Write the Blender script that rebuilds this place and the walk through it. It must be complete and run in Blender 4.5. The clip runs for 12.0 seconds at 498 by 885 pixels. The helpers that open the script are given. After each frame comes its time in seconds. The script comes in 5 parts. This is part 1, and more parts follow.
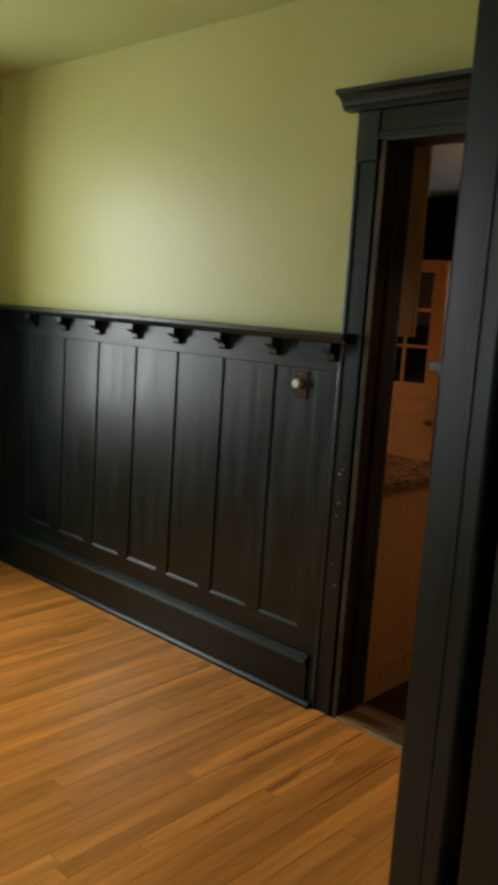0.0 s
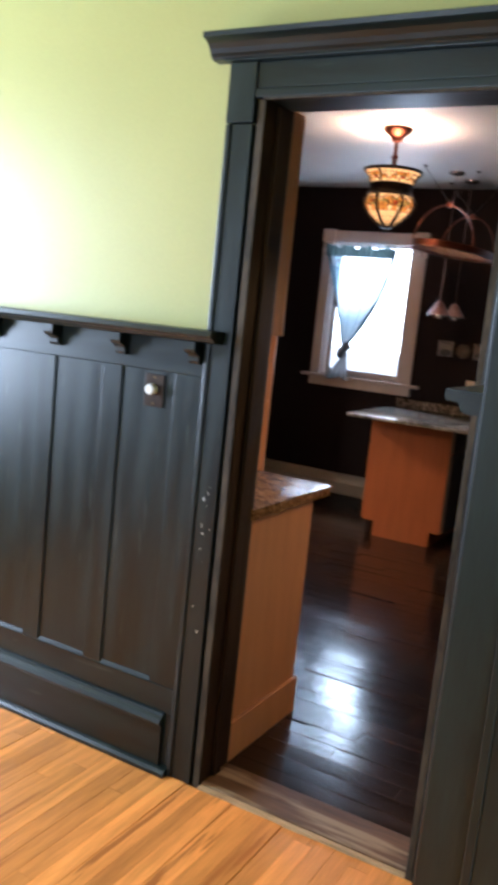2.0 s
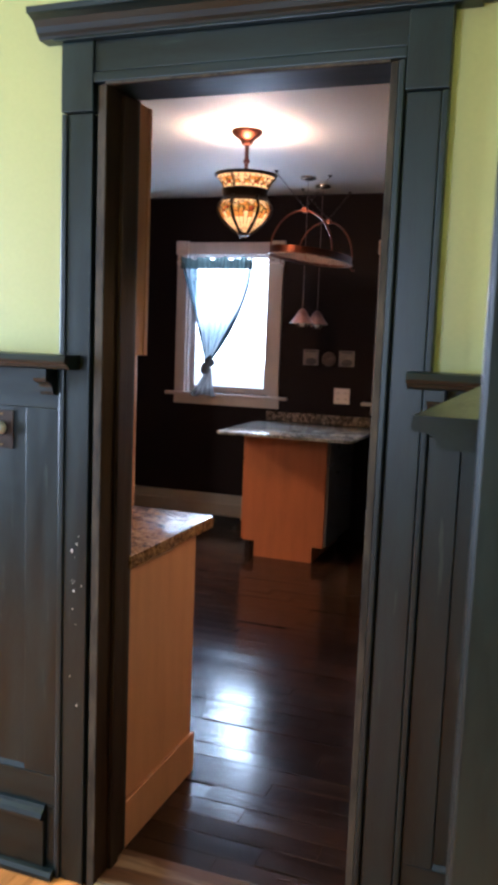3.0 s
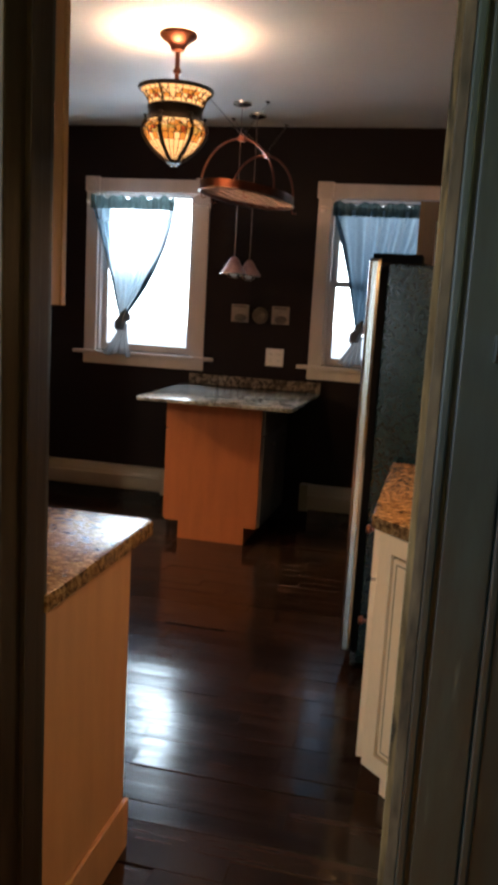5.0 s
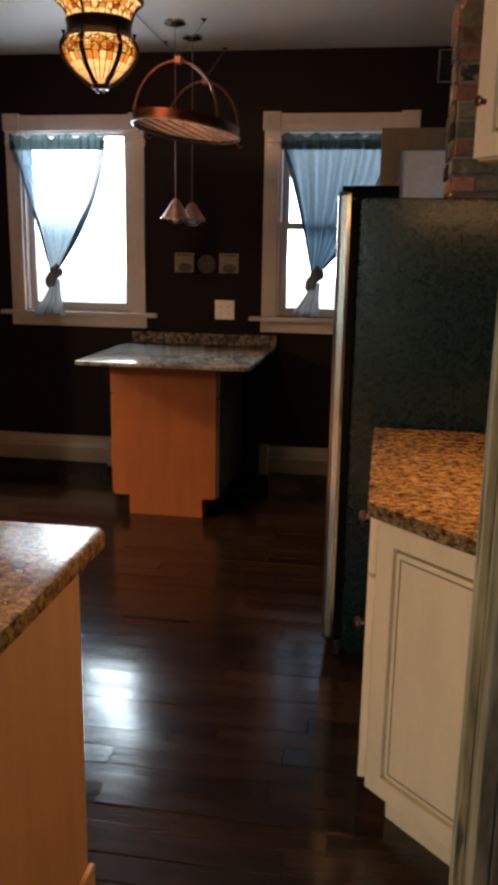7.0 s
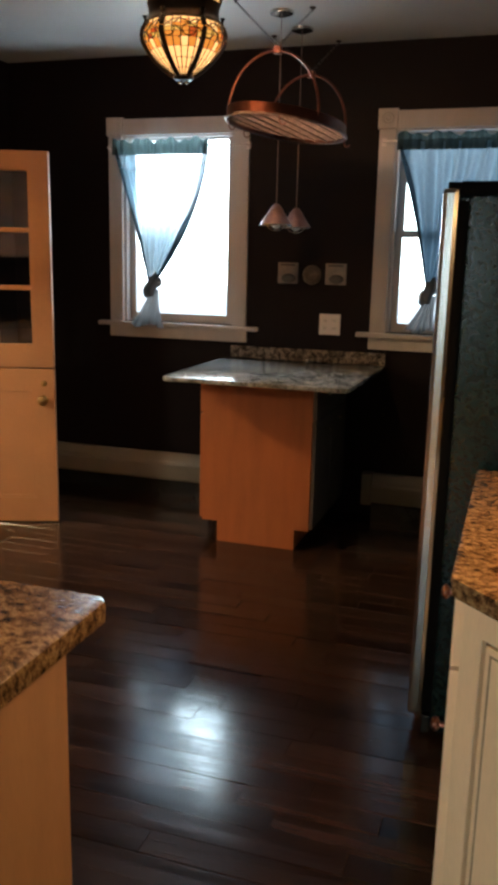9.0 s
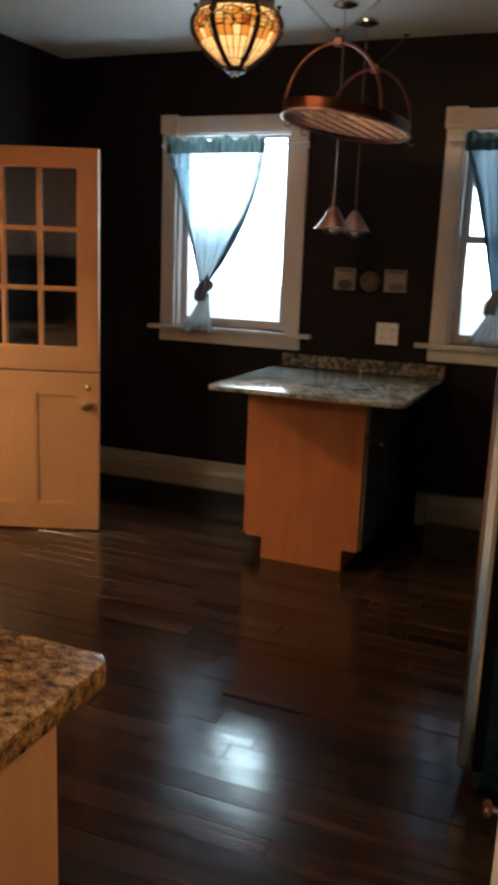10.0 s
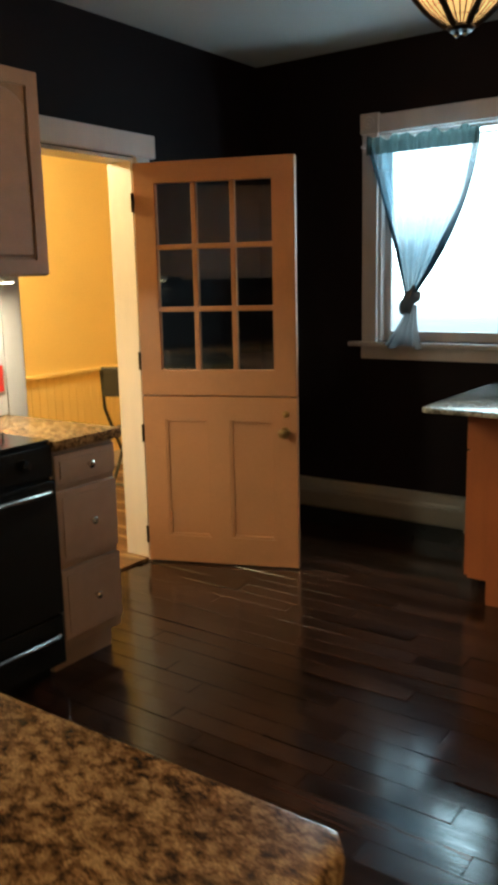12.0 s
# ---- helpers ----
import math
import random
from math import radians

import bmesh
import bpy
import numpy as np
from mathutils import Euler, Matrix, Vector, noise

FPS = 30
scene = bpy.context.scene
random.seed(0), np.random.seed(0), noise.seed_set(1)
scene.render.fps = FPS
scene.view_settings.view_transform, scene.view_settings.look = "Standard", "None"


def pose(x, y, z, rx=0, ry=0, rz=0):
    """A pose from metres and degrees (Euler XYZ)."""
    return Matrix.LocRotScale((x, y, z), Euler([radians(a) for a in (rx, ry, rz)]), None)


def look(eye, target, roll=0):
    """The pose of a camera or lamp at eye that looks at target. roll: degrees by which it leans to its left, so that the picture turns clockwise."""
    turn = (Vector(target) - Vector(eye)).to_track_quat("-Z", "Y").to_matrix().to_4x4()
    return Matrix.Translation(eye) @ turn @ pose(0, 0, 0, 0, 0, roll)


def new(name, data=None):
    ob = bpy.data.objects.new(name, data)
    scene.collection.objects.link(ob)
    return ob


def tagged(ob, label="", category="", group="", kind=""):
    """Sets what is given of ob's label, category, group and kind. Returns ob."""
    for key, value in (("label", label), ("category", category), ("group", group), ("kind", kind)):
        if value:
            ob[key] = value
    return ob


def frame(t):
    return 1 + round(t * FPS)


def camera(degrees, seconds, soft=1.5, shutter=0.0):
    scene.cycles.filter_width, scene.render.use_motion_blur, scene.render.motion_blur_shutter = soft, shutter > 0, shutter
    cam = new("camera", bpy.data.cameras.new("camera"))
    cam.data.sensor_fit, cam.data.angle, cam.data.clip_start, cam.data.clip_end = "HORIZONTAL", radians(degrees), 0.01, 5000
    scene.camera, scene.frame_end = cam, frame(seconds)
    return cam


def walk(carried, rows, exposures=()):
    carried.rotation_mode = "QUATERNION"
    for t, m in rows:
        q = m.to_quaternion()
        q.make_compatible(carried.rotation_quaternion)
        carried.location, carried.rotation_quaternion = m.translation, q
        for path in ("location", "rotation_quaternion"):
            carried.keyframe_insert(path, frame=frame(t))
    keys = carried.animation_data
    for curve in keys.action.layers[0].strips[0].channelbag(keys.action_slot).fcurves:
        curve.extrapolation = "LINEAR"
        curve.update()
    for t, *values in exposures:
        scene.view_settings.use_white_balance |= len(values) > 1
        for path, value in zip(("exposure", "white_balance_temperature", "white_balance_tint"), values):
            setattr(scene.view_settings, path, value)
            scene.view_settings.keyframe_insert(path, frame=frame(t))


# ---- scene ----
cam = camera(33.5, 12.0, soft=4.3, shutter=0.5)
PATH = [
    (0, (0.067, 0.133, 1.54), (-1.274, 1.581, 1.219), 3.8),
    (0.5, (0.013, 0.23, 1.546), (-1.258, 1.737, 1.21), 3.3),
    (1, (-0.119, 0.34, 1.571), (-1.4, 1.831, 1.205), 5.2),
    (1.5, (-0.241, 0.407, 1.526), (-1.437, 1.975, 1.193), 6.5),
    (2, (-0.407, 0.454, 1.529), (-1.371, 2.18, 1.225), 5.8),
    (2.5, (-0.477, 0.562, 1.502), (-1.287, 2.36, 1.172), 4.3),
    (3, (-0.574, 0.724, 1.522), (-1.25, 2.59, 1.28), 2.2),
    (3.5, (-0.657, 0.826, 1.516), (-1.278, 2.71, 1.263), 2.9),
    (3.7, (-0.691, 0.887, 1.515), (-1.287, 2.78, 1.265), 3.4),
    (5.3, (-0.957, 1.417, 1.495), (-1.388, 3.331, 1.105), 3.0),
    (5.5, (-0.958, 1.459, 1.498), (-1.401, 3.362, 1.071), 2.4),
    (6, (-1.0, 1.585, 1.506), (-1.34, 3.507, 1.068), 2.7),
    (6.5, (-1.081, 1.696, 1.502), (-1.382, 3.622, 1.058), 0.6),
    (7, (-1.09, 1.761, 1.493), (-1.396, 3.686, 1.043), 1.0),
    (8.8, (-1.008, 2.15, 1.479), (-1.606, 4.007, 1.04), 1.8),
    (9, (-1.017, 2.184, 1.483), (-1.62, 4.042, 1.054), 1.3),
    (9.5, (-1.045, 2.297, 1.49), (-1.709, 4.135, 1.064), 0.2),
    (10, (-1.047, 2.398, 1.498), (-1.778, 4.21, 1.068), 2.3),
    (10.5, (-1.05, 2.532, 1.498), (-1.992, 4.251, 1.099), 4.0),
    (11, (-1.095, 2.605, 1.479), (-2.154, 4.247, 1.056), 2.1),
    (11.5, (-1.197, 2.655, 1.475), (-2.309, 4.269, 1.075), 2.0),
    (12, (-1.312, 2.747, 1.448), (-2.45, 4.346, 1.063), -1.3),
]
walk(cam, [(t, look(eye, target, roll)) for t, eye, target, roll in PATH], [
    (0.0, -1.5, 7200, 9), (0.5, -1.0, 6900, 9), (1.0, -0.5, 6500, 10), (1.5, -0.03, 6000, 13), (2.5, 0.42, 5250, 18), (3.7, 0.42, 5450, 15), (5.5, 0.26, 6150, 9), (7.0, 0.26, 6300, 10), (9.0, 0.27, 5950, 4), (10.5, 0.15, 5700, -3), (12.0, -0.1, 5450, -10)])

# ---- world and lights ----
world = bpy.data.worlds.new("world")
scene.world = world
world.use_nodes = True
wn = world.node_tree.nodes
sky = wn.new("ShaderNodeTexSky")
sky.sky_type, sky.sun_disc = "NISHITA", False
sky.sun_elevation, sky.sun_rotation = radians(50), radians(150)
wn["Background"].inputs["Strength"].default_value = 0.15
world.node_tree.links.new(sky.outputs["Color"], wn["Background"].inputs["Color"])


def lamp(name, kind, energy, color, m, **settings):
    data = bpy.data.lights.new(name, kind)
    data.energy, data.color = energy, color
    for key, value in settings.items():
        if key == "size":
            data.size = value
        elif key == "size_y":
            data.shape, data.size_y = "RECTANGLE", value
        elif key == "radius":
            data.shadow_soft_size = value
        elif key == "angle":
            data.angle = radians(value)
    ob = new(name, data)
    ob.matrix_world = m
    return ob


lamp("sun", "SUN", 0.8, (1.0, 0.95, 0.88), look((0, 0, 5), (-0.5, 0.866, 3.81)), angle=20)
DAY = (0.80, 0.91, 1.0)
WARM = (1.0, 0.45, 0.17)
# sky light in the window openings
lamp("window_light_kitchen_west", "AREA", 40, DAY, look((-3.05, 7.2, 1.90), (-3.05, 0, 1.4)), size=0.74, size_y=0.6)
lamp("window_light_kitchen_east", "AREA", 1.2, DAY, look((-1.4, 7.2, 1.65), (-1.4, 0, 1.5)), size=0.74, size_y=1.1)
lamp("window_light_dining", "AREA", 138, DAY, look((-4.42, 1.48, 1.55), (0, 1.4, 1.2)), size=0.95, size_y=1.4)
lamp("window_light_dining_south", "AREA", 64, DAY, look((-2.6, -1.80, 1.55), (-2.3, 3, 1.2)), size=1.0, size_y=1.4)
lamp("window_light_hall", "AREA", 120, DAY, look((2.55, 0.2, 1.55), (0, 0.3, 1.2)), size=1.3, size_y=1.4)
# electric light
lamp("pendant_bulb", "POINT", 32, WARM, pose(-2.222, 5.06, 2.22), radius=0.05)
lamp("pendant_upper_bulb", "POINT", 20, (1.0, 0.68, 0.46), pose(-2.222, 5.06, 2.385), radius=0.05)
lamp("pantry_bulb", "POINT", 185, (1.0, 0.70, 0.36), pose(-5.4, 5.2, 2.35), radius=0.08)
lamp("under_cabinet_tube", "AREA", 26, (1.0, 0.78, 0.52), look((-4.03, 4.51, 1.42), (-4.03, 4.51, 0)), size=0.1, size_y=0.7)
lamp("under_cabinet_tube_south", "AREA", 3.0, (1.0, 0.58, 0.28), look((-2.4, 2.92, 1.43), (-2.4, 2.94, 0)), size=1.2, size_y=0.08)

lamp("under_cabinet_tube_east", "AREA", 13, (1.0, 0.52, 0.2), look((-0.66, 3.85, 1.70), (-0.72, 3.85, 0)), size=0.12, size_y=0.7)

# ---- materials ----


def mat(name, color, rough=0.5, metal=0.0, var=0.25, scale=6.0, stretch=(1, 1, 1), bump=0.0, fine=60.0, color2=None, spec=0.5, coat=0.0, island=0.0, per_object=0.0, emit=None, emit_strength=0.0, rough_var=0.0, marks=None):
    """A surface with colour variation at two scales, grain, bump and uneven gloss."""
    m = bpy.data.materials.new(name)
    m.use_nodes = True
    n, l = m.node_tree.nodes, m.node_tree.links
    b = n["Principled BSDF"]
    b.inputs["Roughness"].default_value, b.inputs["Metallic"].default_value = rough, metal
    b.inputs["Specular IOR Level"].default_value = spec
    b.inputs["Coat Weight"].default_value = coat
    b.inputs["Coat Roughness"].default_value = 0.12
    co = n.new("ShaderNodeTexCoord")
    mp = n.new("ShaderNodeMapping")
    mp.inputs["Scale"].default_value = stretch
    l.new(co.outputs["Object"], mp.inputs["Vector"])
    big = n.new("ShaderNodeTexNoise")
    big.inputs["Scale"].default_value, big.inputs["Detail"].default_value = scale, 4
    small = n.new("ShaderNodeTexNoise")
    small.inputs["Scale"].default_value, small.inputs["Detail"].default_value = fine, 3
    l.new(mp.outputs["Vector"], big.inputs["Vector"])
    l.new(mp.outputs["Vector"], small.inputs["Vector"])
    mixf = n.new("ShaderNodeMath")
    mixf.operation = "MULTIPLY_ADD"
    mixf.inputs[1].default_value, mixf.inputs[2].default_value = 0.35, 0.0
    l.new(small.outputs["Fac"], mixf.inputs[0])
    add = n.new("ShaderNodeMath")
    add.operation = "MULTIPLY_ADD"
    add.inputs[1].default_value = 0.65
    l.new(big.outputs["Fac"], add.inputs[0])
    l.new(mixf.outputs[0], add.inputs[2])
    ramp = n.new("ShaderNodeValToRGB")
    c1 = color2 or tuple(c * (1 - var) for c in color)
    c2 = color if color2 else tuple(min(1, c * (1 + var)) for c in color)
    ramp.color_ramp.elements[0].position, ramp.color_ramp.elements[1].position = 0.34, 0.66
    ramp.color_ramp.elements[0].color, ramp.color_ramp.elements[1].color = (*c1, 1), (*c2, 1)
    l.new(add.outputs[0], ramp.inputs["Fac"])
    out = ramp.outputs["Color"]
    if per_object or island:
        src = n.new("ShaderNodeObjectInfo").outputs["Random"] if per_object else n.new("ShaderNodeNewGeometry").outputs["Random Per Island"]
        amount = per_object or island
        rng = n.new("ShaderNodeMapRange")
        rng.inputs["To Min"].default_value, rng.inputs["To Max"].default_value = 1 - amount, 1 + amount
        l.new(src, rng.inputs["Value"])
        hsv = n.new("ShaderNodeHueSaturation")
        l.new(rng.outputs["Result"], hsv.inputs["Value"])
        l.new(out, hsv.inputs["Color"])
        out = hsv.outputs["Color"]
        shift = n.new("ShaderNodeVectorMath")
        shift.operation = "SCALE"
        shift.inputs["Scale"].default_value = 17.0
        l.new(src, shift.inputs[0])
        l.new(shift.outputs["Vector"], mp.inputs["Location"])
    if marks:
        tint, level, mscale = marks
        mk = n.new("ShaderNodeTexNoise")
        mk.inputs["Scale"].default_value, mk.inputs["Detail"].default_value = mscale, 5
        l.new(mp.outputs["Vector"], mk.inputs["Vector"])
        cut = n.new("ShaderNodeMapRange")
        cut.inputs["From Min"].default_value, cut.inputs["From Max"].default_value = level, level + 0.07
        l.new(mk.outputs["Fac"], cut.inputs["Value"])
        blend = n.new("ShaderNodeMix")
        blend.data_type = "RGBA"
        l.new(cut.outputs["Result"], blend.inputs["Factor"])
        l.new(out, blend.inputs["A"])
        blend.inputs["B"].default_value = (*tint, 1)
        out = blend.outputs["Result"]
    l.new(out, b.inputs["Base Color"])
    if rough_var:
        rr = n.new("ShaderNodeMapRange")
        rr.inputs["To Min"].default_value, rr.inputs["To Max"].default_value = max(0.02, rough - rough_var), rough + rough_var
        l.new(add.outputs[0], rr.inputs["Value"])
        l.new(rr.outputs["Result"], b.inputs["Roughness"])
    if bump:
        bp = n.new("ShaderNodeBump")
        bp.inputs["Strength"].default_value, bp.inputs["Distance"].default_value = bump, 0.004
        l.new(add.outputs[0], bp.inputs["Height"])
        l.new(bp.outputs["Normal"], b.inputs["Normal"])
    if emit:
        b.inputs["Emission Color"].default_value = (*emit, 1)
        b.inputs["Emission Strength"].default_value = emit_strength
    return m


def granite_mat(name, dark, mid, light, rough=0.12, scale=38.0, spec=0.42, stretch=(1.0, 0.75, 1.0)):
    """Polished stone: drifting clouds of two tones, dark veins and fine crystal flecks."""
    m = bpy.data.materials.new(name)
    m.use_nodes = True
    n, l = m.node_tree.nodes, m.node_tree.links
    b = n["Principled BSDF"]
    b.inputs["Roughness"].default_value = rough
    b.inputs["Specular IOR Level"].default_value = spec
    co = n.new("ShaderNodeTexCoord")
    mp = n.new("ShaderNodeMapping")
    mp.inputs["Rotation"].default_value = (0, 0, 0.6)
    mp.inputs["Scale"].default_value = stretch
    l.new(co.outputs["Object"], mp.inputs["Vector"])

    def cloud(s, detail, rgh, dist):
        t = n.new("ShaderNodeTexNoise")
        t.inputs["Scale"].default_value, t.inputs["Detail"].default_value = s, detail
        t.inputs["Roughness"].default_value, t.inputs["Distortion"].default_value = rgh, dist
        l.new(mp.outputs["Vector"], t.inputs["Vector"])
        return t.outputs["Fac"]

    def ramp(src, stops):
        r = n.new("ShaderNodeValToRGB")
        e = r.color_ramp.elements
        e[0].position, e[0].color = stops[0][0], (*stops[0][1], 1)
        e[1].position, e[1].color = stops[-1][0], (*stops[-1][1], 1)
        for p, c in stops[1:-1]:
            e.new(p).color = (*c, 1)
        l.new(src, r.inputs["Fac"])
        return r.outputs["Color"]

    base = ramp(cloud(scale, 7, 0.7, 0.25), [(0.38, dark), (0.43, tuple(c * 0.55 for c in mid)), (0.49, mid), (0.57, light)])
    flecks = ramp(cloud(scale * 5, 3, 0.6, 0.0), [(0.36, (0.35, 0.32, 0.30)), (0.50, (1, 1, 1)), (0.66, (1.5, 1.45, 1.35))])
    veins = ramp(cloud(scale * 0.35, 6, 0.7, 0.6), [(0.38, (0.55, 0.50, 0.45)), (0.55, (1, 1, 1))])
    for other in (flecks, veins):
        mx = n.new("ShaderNodeMix")
        mx.data_type, mx.blend_type = "RGBA", "MULTIPLY"
        mx.inputs["Factor"].default_value = 0.75
        l.new(base, mx.inputs["A"])
        l.new(other, mx.inputs["B"])
        base = mx.outputs["Result"]
    l.new(base, b.inputs["Base Color"])
    return m


def clear_mat(name, color, rough=0.02, ior=1.5):
    """Thin pane: lets most light straight through and mirrors a little."""
    m = bpy.data.materials.new(name)
    m.use_nodes = True
    n, l = m.node_tree.nodes, m.node_tree.links
    n.remove(n["Principled BSDF"])
    t, g, x, f = (n.new("ShaderNodeBsdf" + k) for k in ("Transparent", "Glossy")) , None, None, None
    t, g = t
    x = n.new("ShaderNodeMixShader")
    t.inputs["Color"].default_value = (*color, 1)
    g.inputs["Roughness"].default_value = rough
    f = n.new("ShaderNodeFresnel")
    f.inputs["IOR"].default_value = ior
    l.new(f.outputs["Fac"], x.inputs["Fac"])
    l.new(t.outputs[0], x.inputs[1])
    l.new(g.outputs[0], x.inputs[2])
    l.new(x.outputs[0], n["Material Output"].inputs["Surface"])
    return m


def cloth_mat(name, color, alpha, top=None):
    """Thin curtain cloth through which daylight glows."""
    m = bpy.data.materials.new(name)
    m.use_nodes = True
    n, l = m.node_tree.nodes, m.node_tree.links
    n.remove(n["Principled BSDF"])
    d, tl, tr = n.new("ShaderNodeBsdfDiffuse"), n.new("ShaderNodeBsdfTranslucent"), n.new("ShaderNodeBsdfTransparent")
    a, b2 = n.new("ShaderNodeMixShader"), n.new("ShaderNodeMixShader")
    co = n.new("ShaderNodeTexCoord")
    w = n.new("ShaderNodeTexNoise")
    w.inputs["Scale"].default_value = 40
    l.new(co.outputs["Object"], w.inputs["Vector"])
    ramp = n.new("ShaderNodeValToRGB")
    ramp.color_ramp.elements[0].color = (*[c * 0.75 for c in color], 1)
    ramp.color_ramp.elements[1].color = (*color, 1)
    l.new(w.outputs["Fac"], ramp.inputs["Fac"])
    l.new(ramp.outputs["Color"], d.inputs["Color"])
    l.new(ramp.outputs["Color"], tl.inputs["Color"])
    a.inputs["Fac"].default_value, b2.inputs["Fac"].default_value = 0.55, alpha
    if top is not None:
        # spread out thin under the rod, gathered dense towards the knot
        sep, thin = n.new("ShaderNodeSeparateXYZ"), n.new("ShaderNodeMapRange")
        l.new(co.outputs["Object"], sep.inputs["Vector"])
        thin.inputs["From Min"].default_value, thin.inputs["From Max"].default_value = 1.58, 2.08
        thin.inputs["To Min"].default_value, thin.inputs["To Max"].default_value = alpha, top
        l.new(sep.outputs["Z"], thin.inputs["Value"])
        l.new(thin.outputs["Result"], b2.inputs["Fac"])
    l.new(d.outputs[0], a.inputs[1])
    l.new(tl.outputs[0], a.inputs[2])
    l.new(tr.outputs[0], b2.inputs[2])
    l.new(a.outputs[0], b2.inputs[1])
    l.new(b2.outputs[0], n["Material Output"].inputs["Surface"])
    return m


GREEN = mat("green_wall_paint", (0.452, 0.44, 0.160), 0.42, spec=0.58, var=0.05, scale=1.6, bump=0.12, fine=90, rough_var=0.05)
GREEN_CEIL = mat("green_ceiling_paint", (0.40, 0.41, 0.16), 0.55, var=0.05, scale=1.4, bump=0.1)
TRIM = mat("black_stained_trim", (0.0040, 0.0088, 0.0076), 0.36, spec=0.48, marks=((0.024, 0.032, 0.026), 0.655, 14.0), var=0.7, scale=6, stretch=(3, 3, 0.35), bump=0.05, fine=90, rough_var=0.18)
TRIM_H = mat("black_stained_trim_lying", (0.0040, 0.0088, 0.0076), 0.36, spec=0.48, marks=((0.024, 0.032, 0.026), 0.655, 14.0), var=0.7, scale=6, stretch=(0.35, 3, 3), bump=0.05, fine=90, rough_var=0.18)
WORN = mat("worn_edge_wood", (0.052, 0.038, 0.023), 0.6, spec=0.2, var=0.7, scale=14, stretch=(2, 2, 0.4))
OAK = mat("orange_oak_strip", (0.85, 0.312, 0.069), 0.20, var=0.22, marks=((0.50, 0.165, 0.036), 0.63, 7.0), scale=9, stretch=(3.0, 0.22, 3), bump=0.02, fine=50, per_object=0.20, rough_var=0.05)
OAK_FAR = mat("orange_oak_strip_far", (0.85, 0.312, 0.069), 0.20, var=0.22, marks=((0.50, 0.165, 0.036), 0.63, 7.0), scale=9, stretch=(3.0, 0.22, 3), bump=0.02, fine=50, island=0.20, rough_var=0.05)
WALNUT = mat("dark_walnut_plank", (0.0225, 0.0105, 0.0064), 0.165, spec=0.40, var=0.42, scale=8, stretch=(0.22, 3, 3), bump=0.12, fine=34, per_object=0.5, rough_var=0.13)
WALNUT_FAR = mat("dark_walnut_plank_far", (0.0225, 0.0105, 0.0064), 0.165, spec=0.40, var=0.42, scale=8, stretch=(0.22, 3, 3), bump=0.12, fine=34, island=0.5, rough_var=0.13)
# doorway jambs: the darker brown goes on the left side, the lighter on the right
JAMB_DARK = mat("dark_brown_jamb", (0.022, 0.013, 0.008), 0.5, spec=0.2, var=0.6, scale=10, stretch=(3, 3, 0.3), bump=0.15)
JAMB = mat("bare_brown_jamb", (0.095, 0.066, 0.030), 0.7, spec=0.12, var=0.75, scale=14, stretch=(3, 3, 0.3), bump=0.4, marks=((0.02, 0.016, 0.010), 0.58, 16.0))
GAP_OAK = mat("oak_floor_gap", (0.32, 0.13, 0.042), 0.8, var=0.2)
GAP = mat("floor_gap", (0.012, 0.008, 0.006), 0.8, var=0.2)
THRESH = mat("worn_threshold_oak", (0.11, 0.052, 0.022), 0.5, spec=0.25, marks=((0.30, 0.20, 0.11), 0.52, 5.0), var=0.4, scale=8, stretch=(0.3, 3, 3), bump=0.1)
STRIP = mat("bare_worn_strip", (0.42, 0.27, 0.13), 0.6, spec=0.2, var=0.4, scale=12, stretch=(0.4, 3, 3))
MAROON = mat("dark_maroon_wall_paint", (0.0070, 0.0041, 0.0053), 0.6, spec=0.15, var=0.12, scale=2, bump=0.15, fine=120)
CEIL = mat("white_ceiling_paint", (0.50, 0.525, 0.515), 0.6, var=0.04, scale=1.5, bump=0.12)
WHITE = mat("white_window_paint", (0.60, 0.555, 0.535), 0.35, var=0.05, scale=5, stretch=(3, 3, 0.5), bump=0.05)
SASH = mat("greyed_white_window_paint", (0.44, 0.42, 0.41), 0.35, var=0.07, scale=5, stretch=(3, 3, 0.5), bump=0.05)
CREAM = mat("cream_door_paint", (0.41, 0.20, 0.092), 0.38, var=0.06, scale=4, bump=0.06)
MAPLE = mat("pale_maple_panel", (0.52, 0.27, 0.135), 0.38, var=0.1, scale=5, stretch=(4, 4, 0.5), bump=0.04, fine=70)
CAB = mat("glazed_cream_cabinet", (0.88, 0.65, 0.40), 0.36, var=0.07, scale=4, stretch=(3, 3, 0.6), bump=0.04)
GLAZE = mat("brown_glaze_line", (0.30, 0.19, 0.11), 0.5)
TAUPE = mat("taupe_glazed_drawer", (0.36, 0.235, 0.16), 0.4, var=0.08, scale=5, stretch=(3, 0.6, 3), bump=0.04)
# taupe fronts on the peninsula's dim side, their shade darkened into the colour
TAUPE_SHADE = mat("shaded_taupe_drawer", (0.10, 0.098, 0.10), 0.45, var=0.15, scale=6, bump=0.04)
GRANITE = granite_mat("gold_granite", (0.030, 0.017, 0.009), (0.200, 0.106, 0.042), (0.37, 0.235, 0.105), 0.24, 68, 0.11, (0.75, 1.0, 1.0))
GREYGRAN = granite_mat("grey_brown_granite", (0.03, 0.025, 0.02), (0.10, 0.085, 0.068), (0.20, 0.175, 0.145), 0.2, 30)
# same maple on the peninsula, with the pendant's orange light mixed into its colour
LAMPLIT_MAPLE = mat("lamplit_maple_panel", (0.33, 0.102, 0.034), 0.4, var=0.12, scale=5, stretch=(4, 4, 0.5), bump=0.04, fine=70)
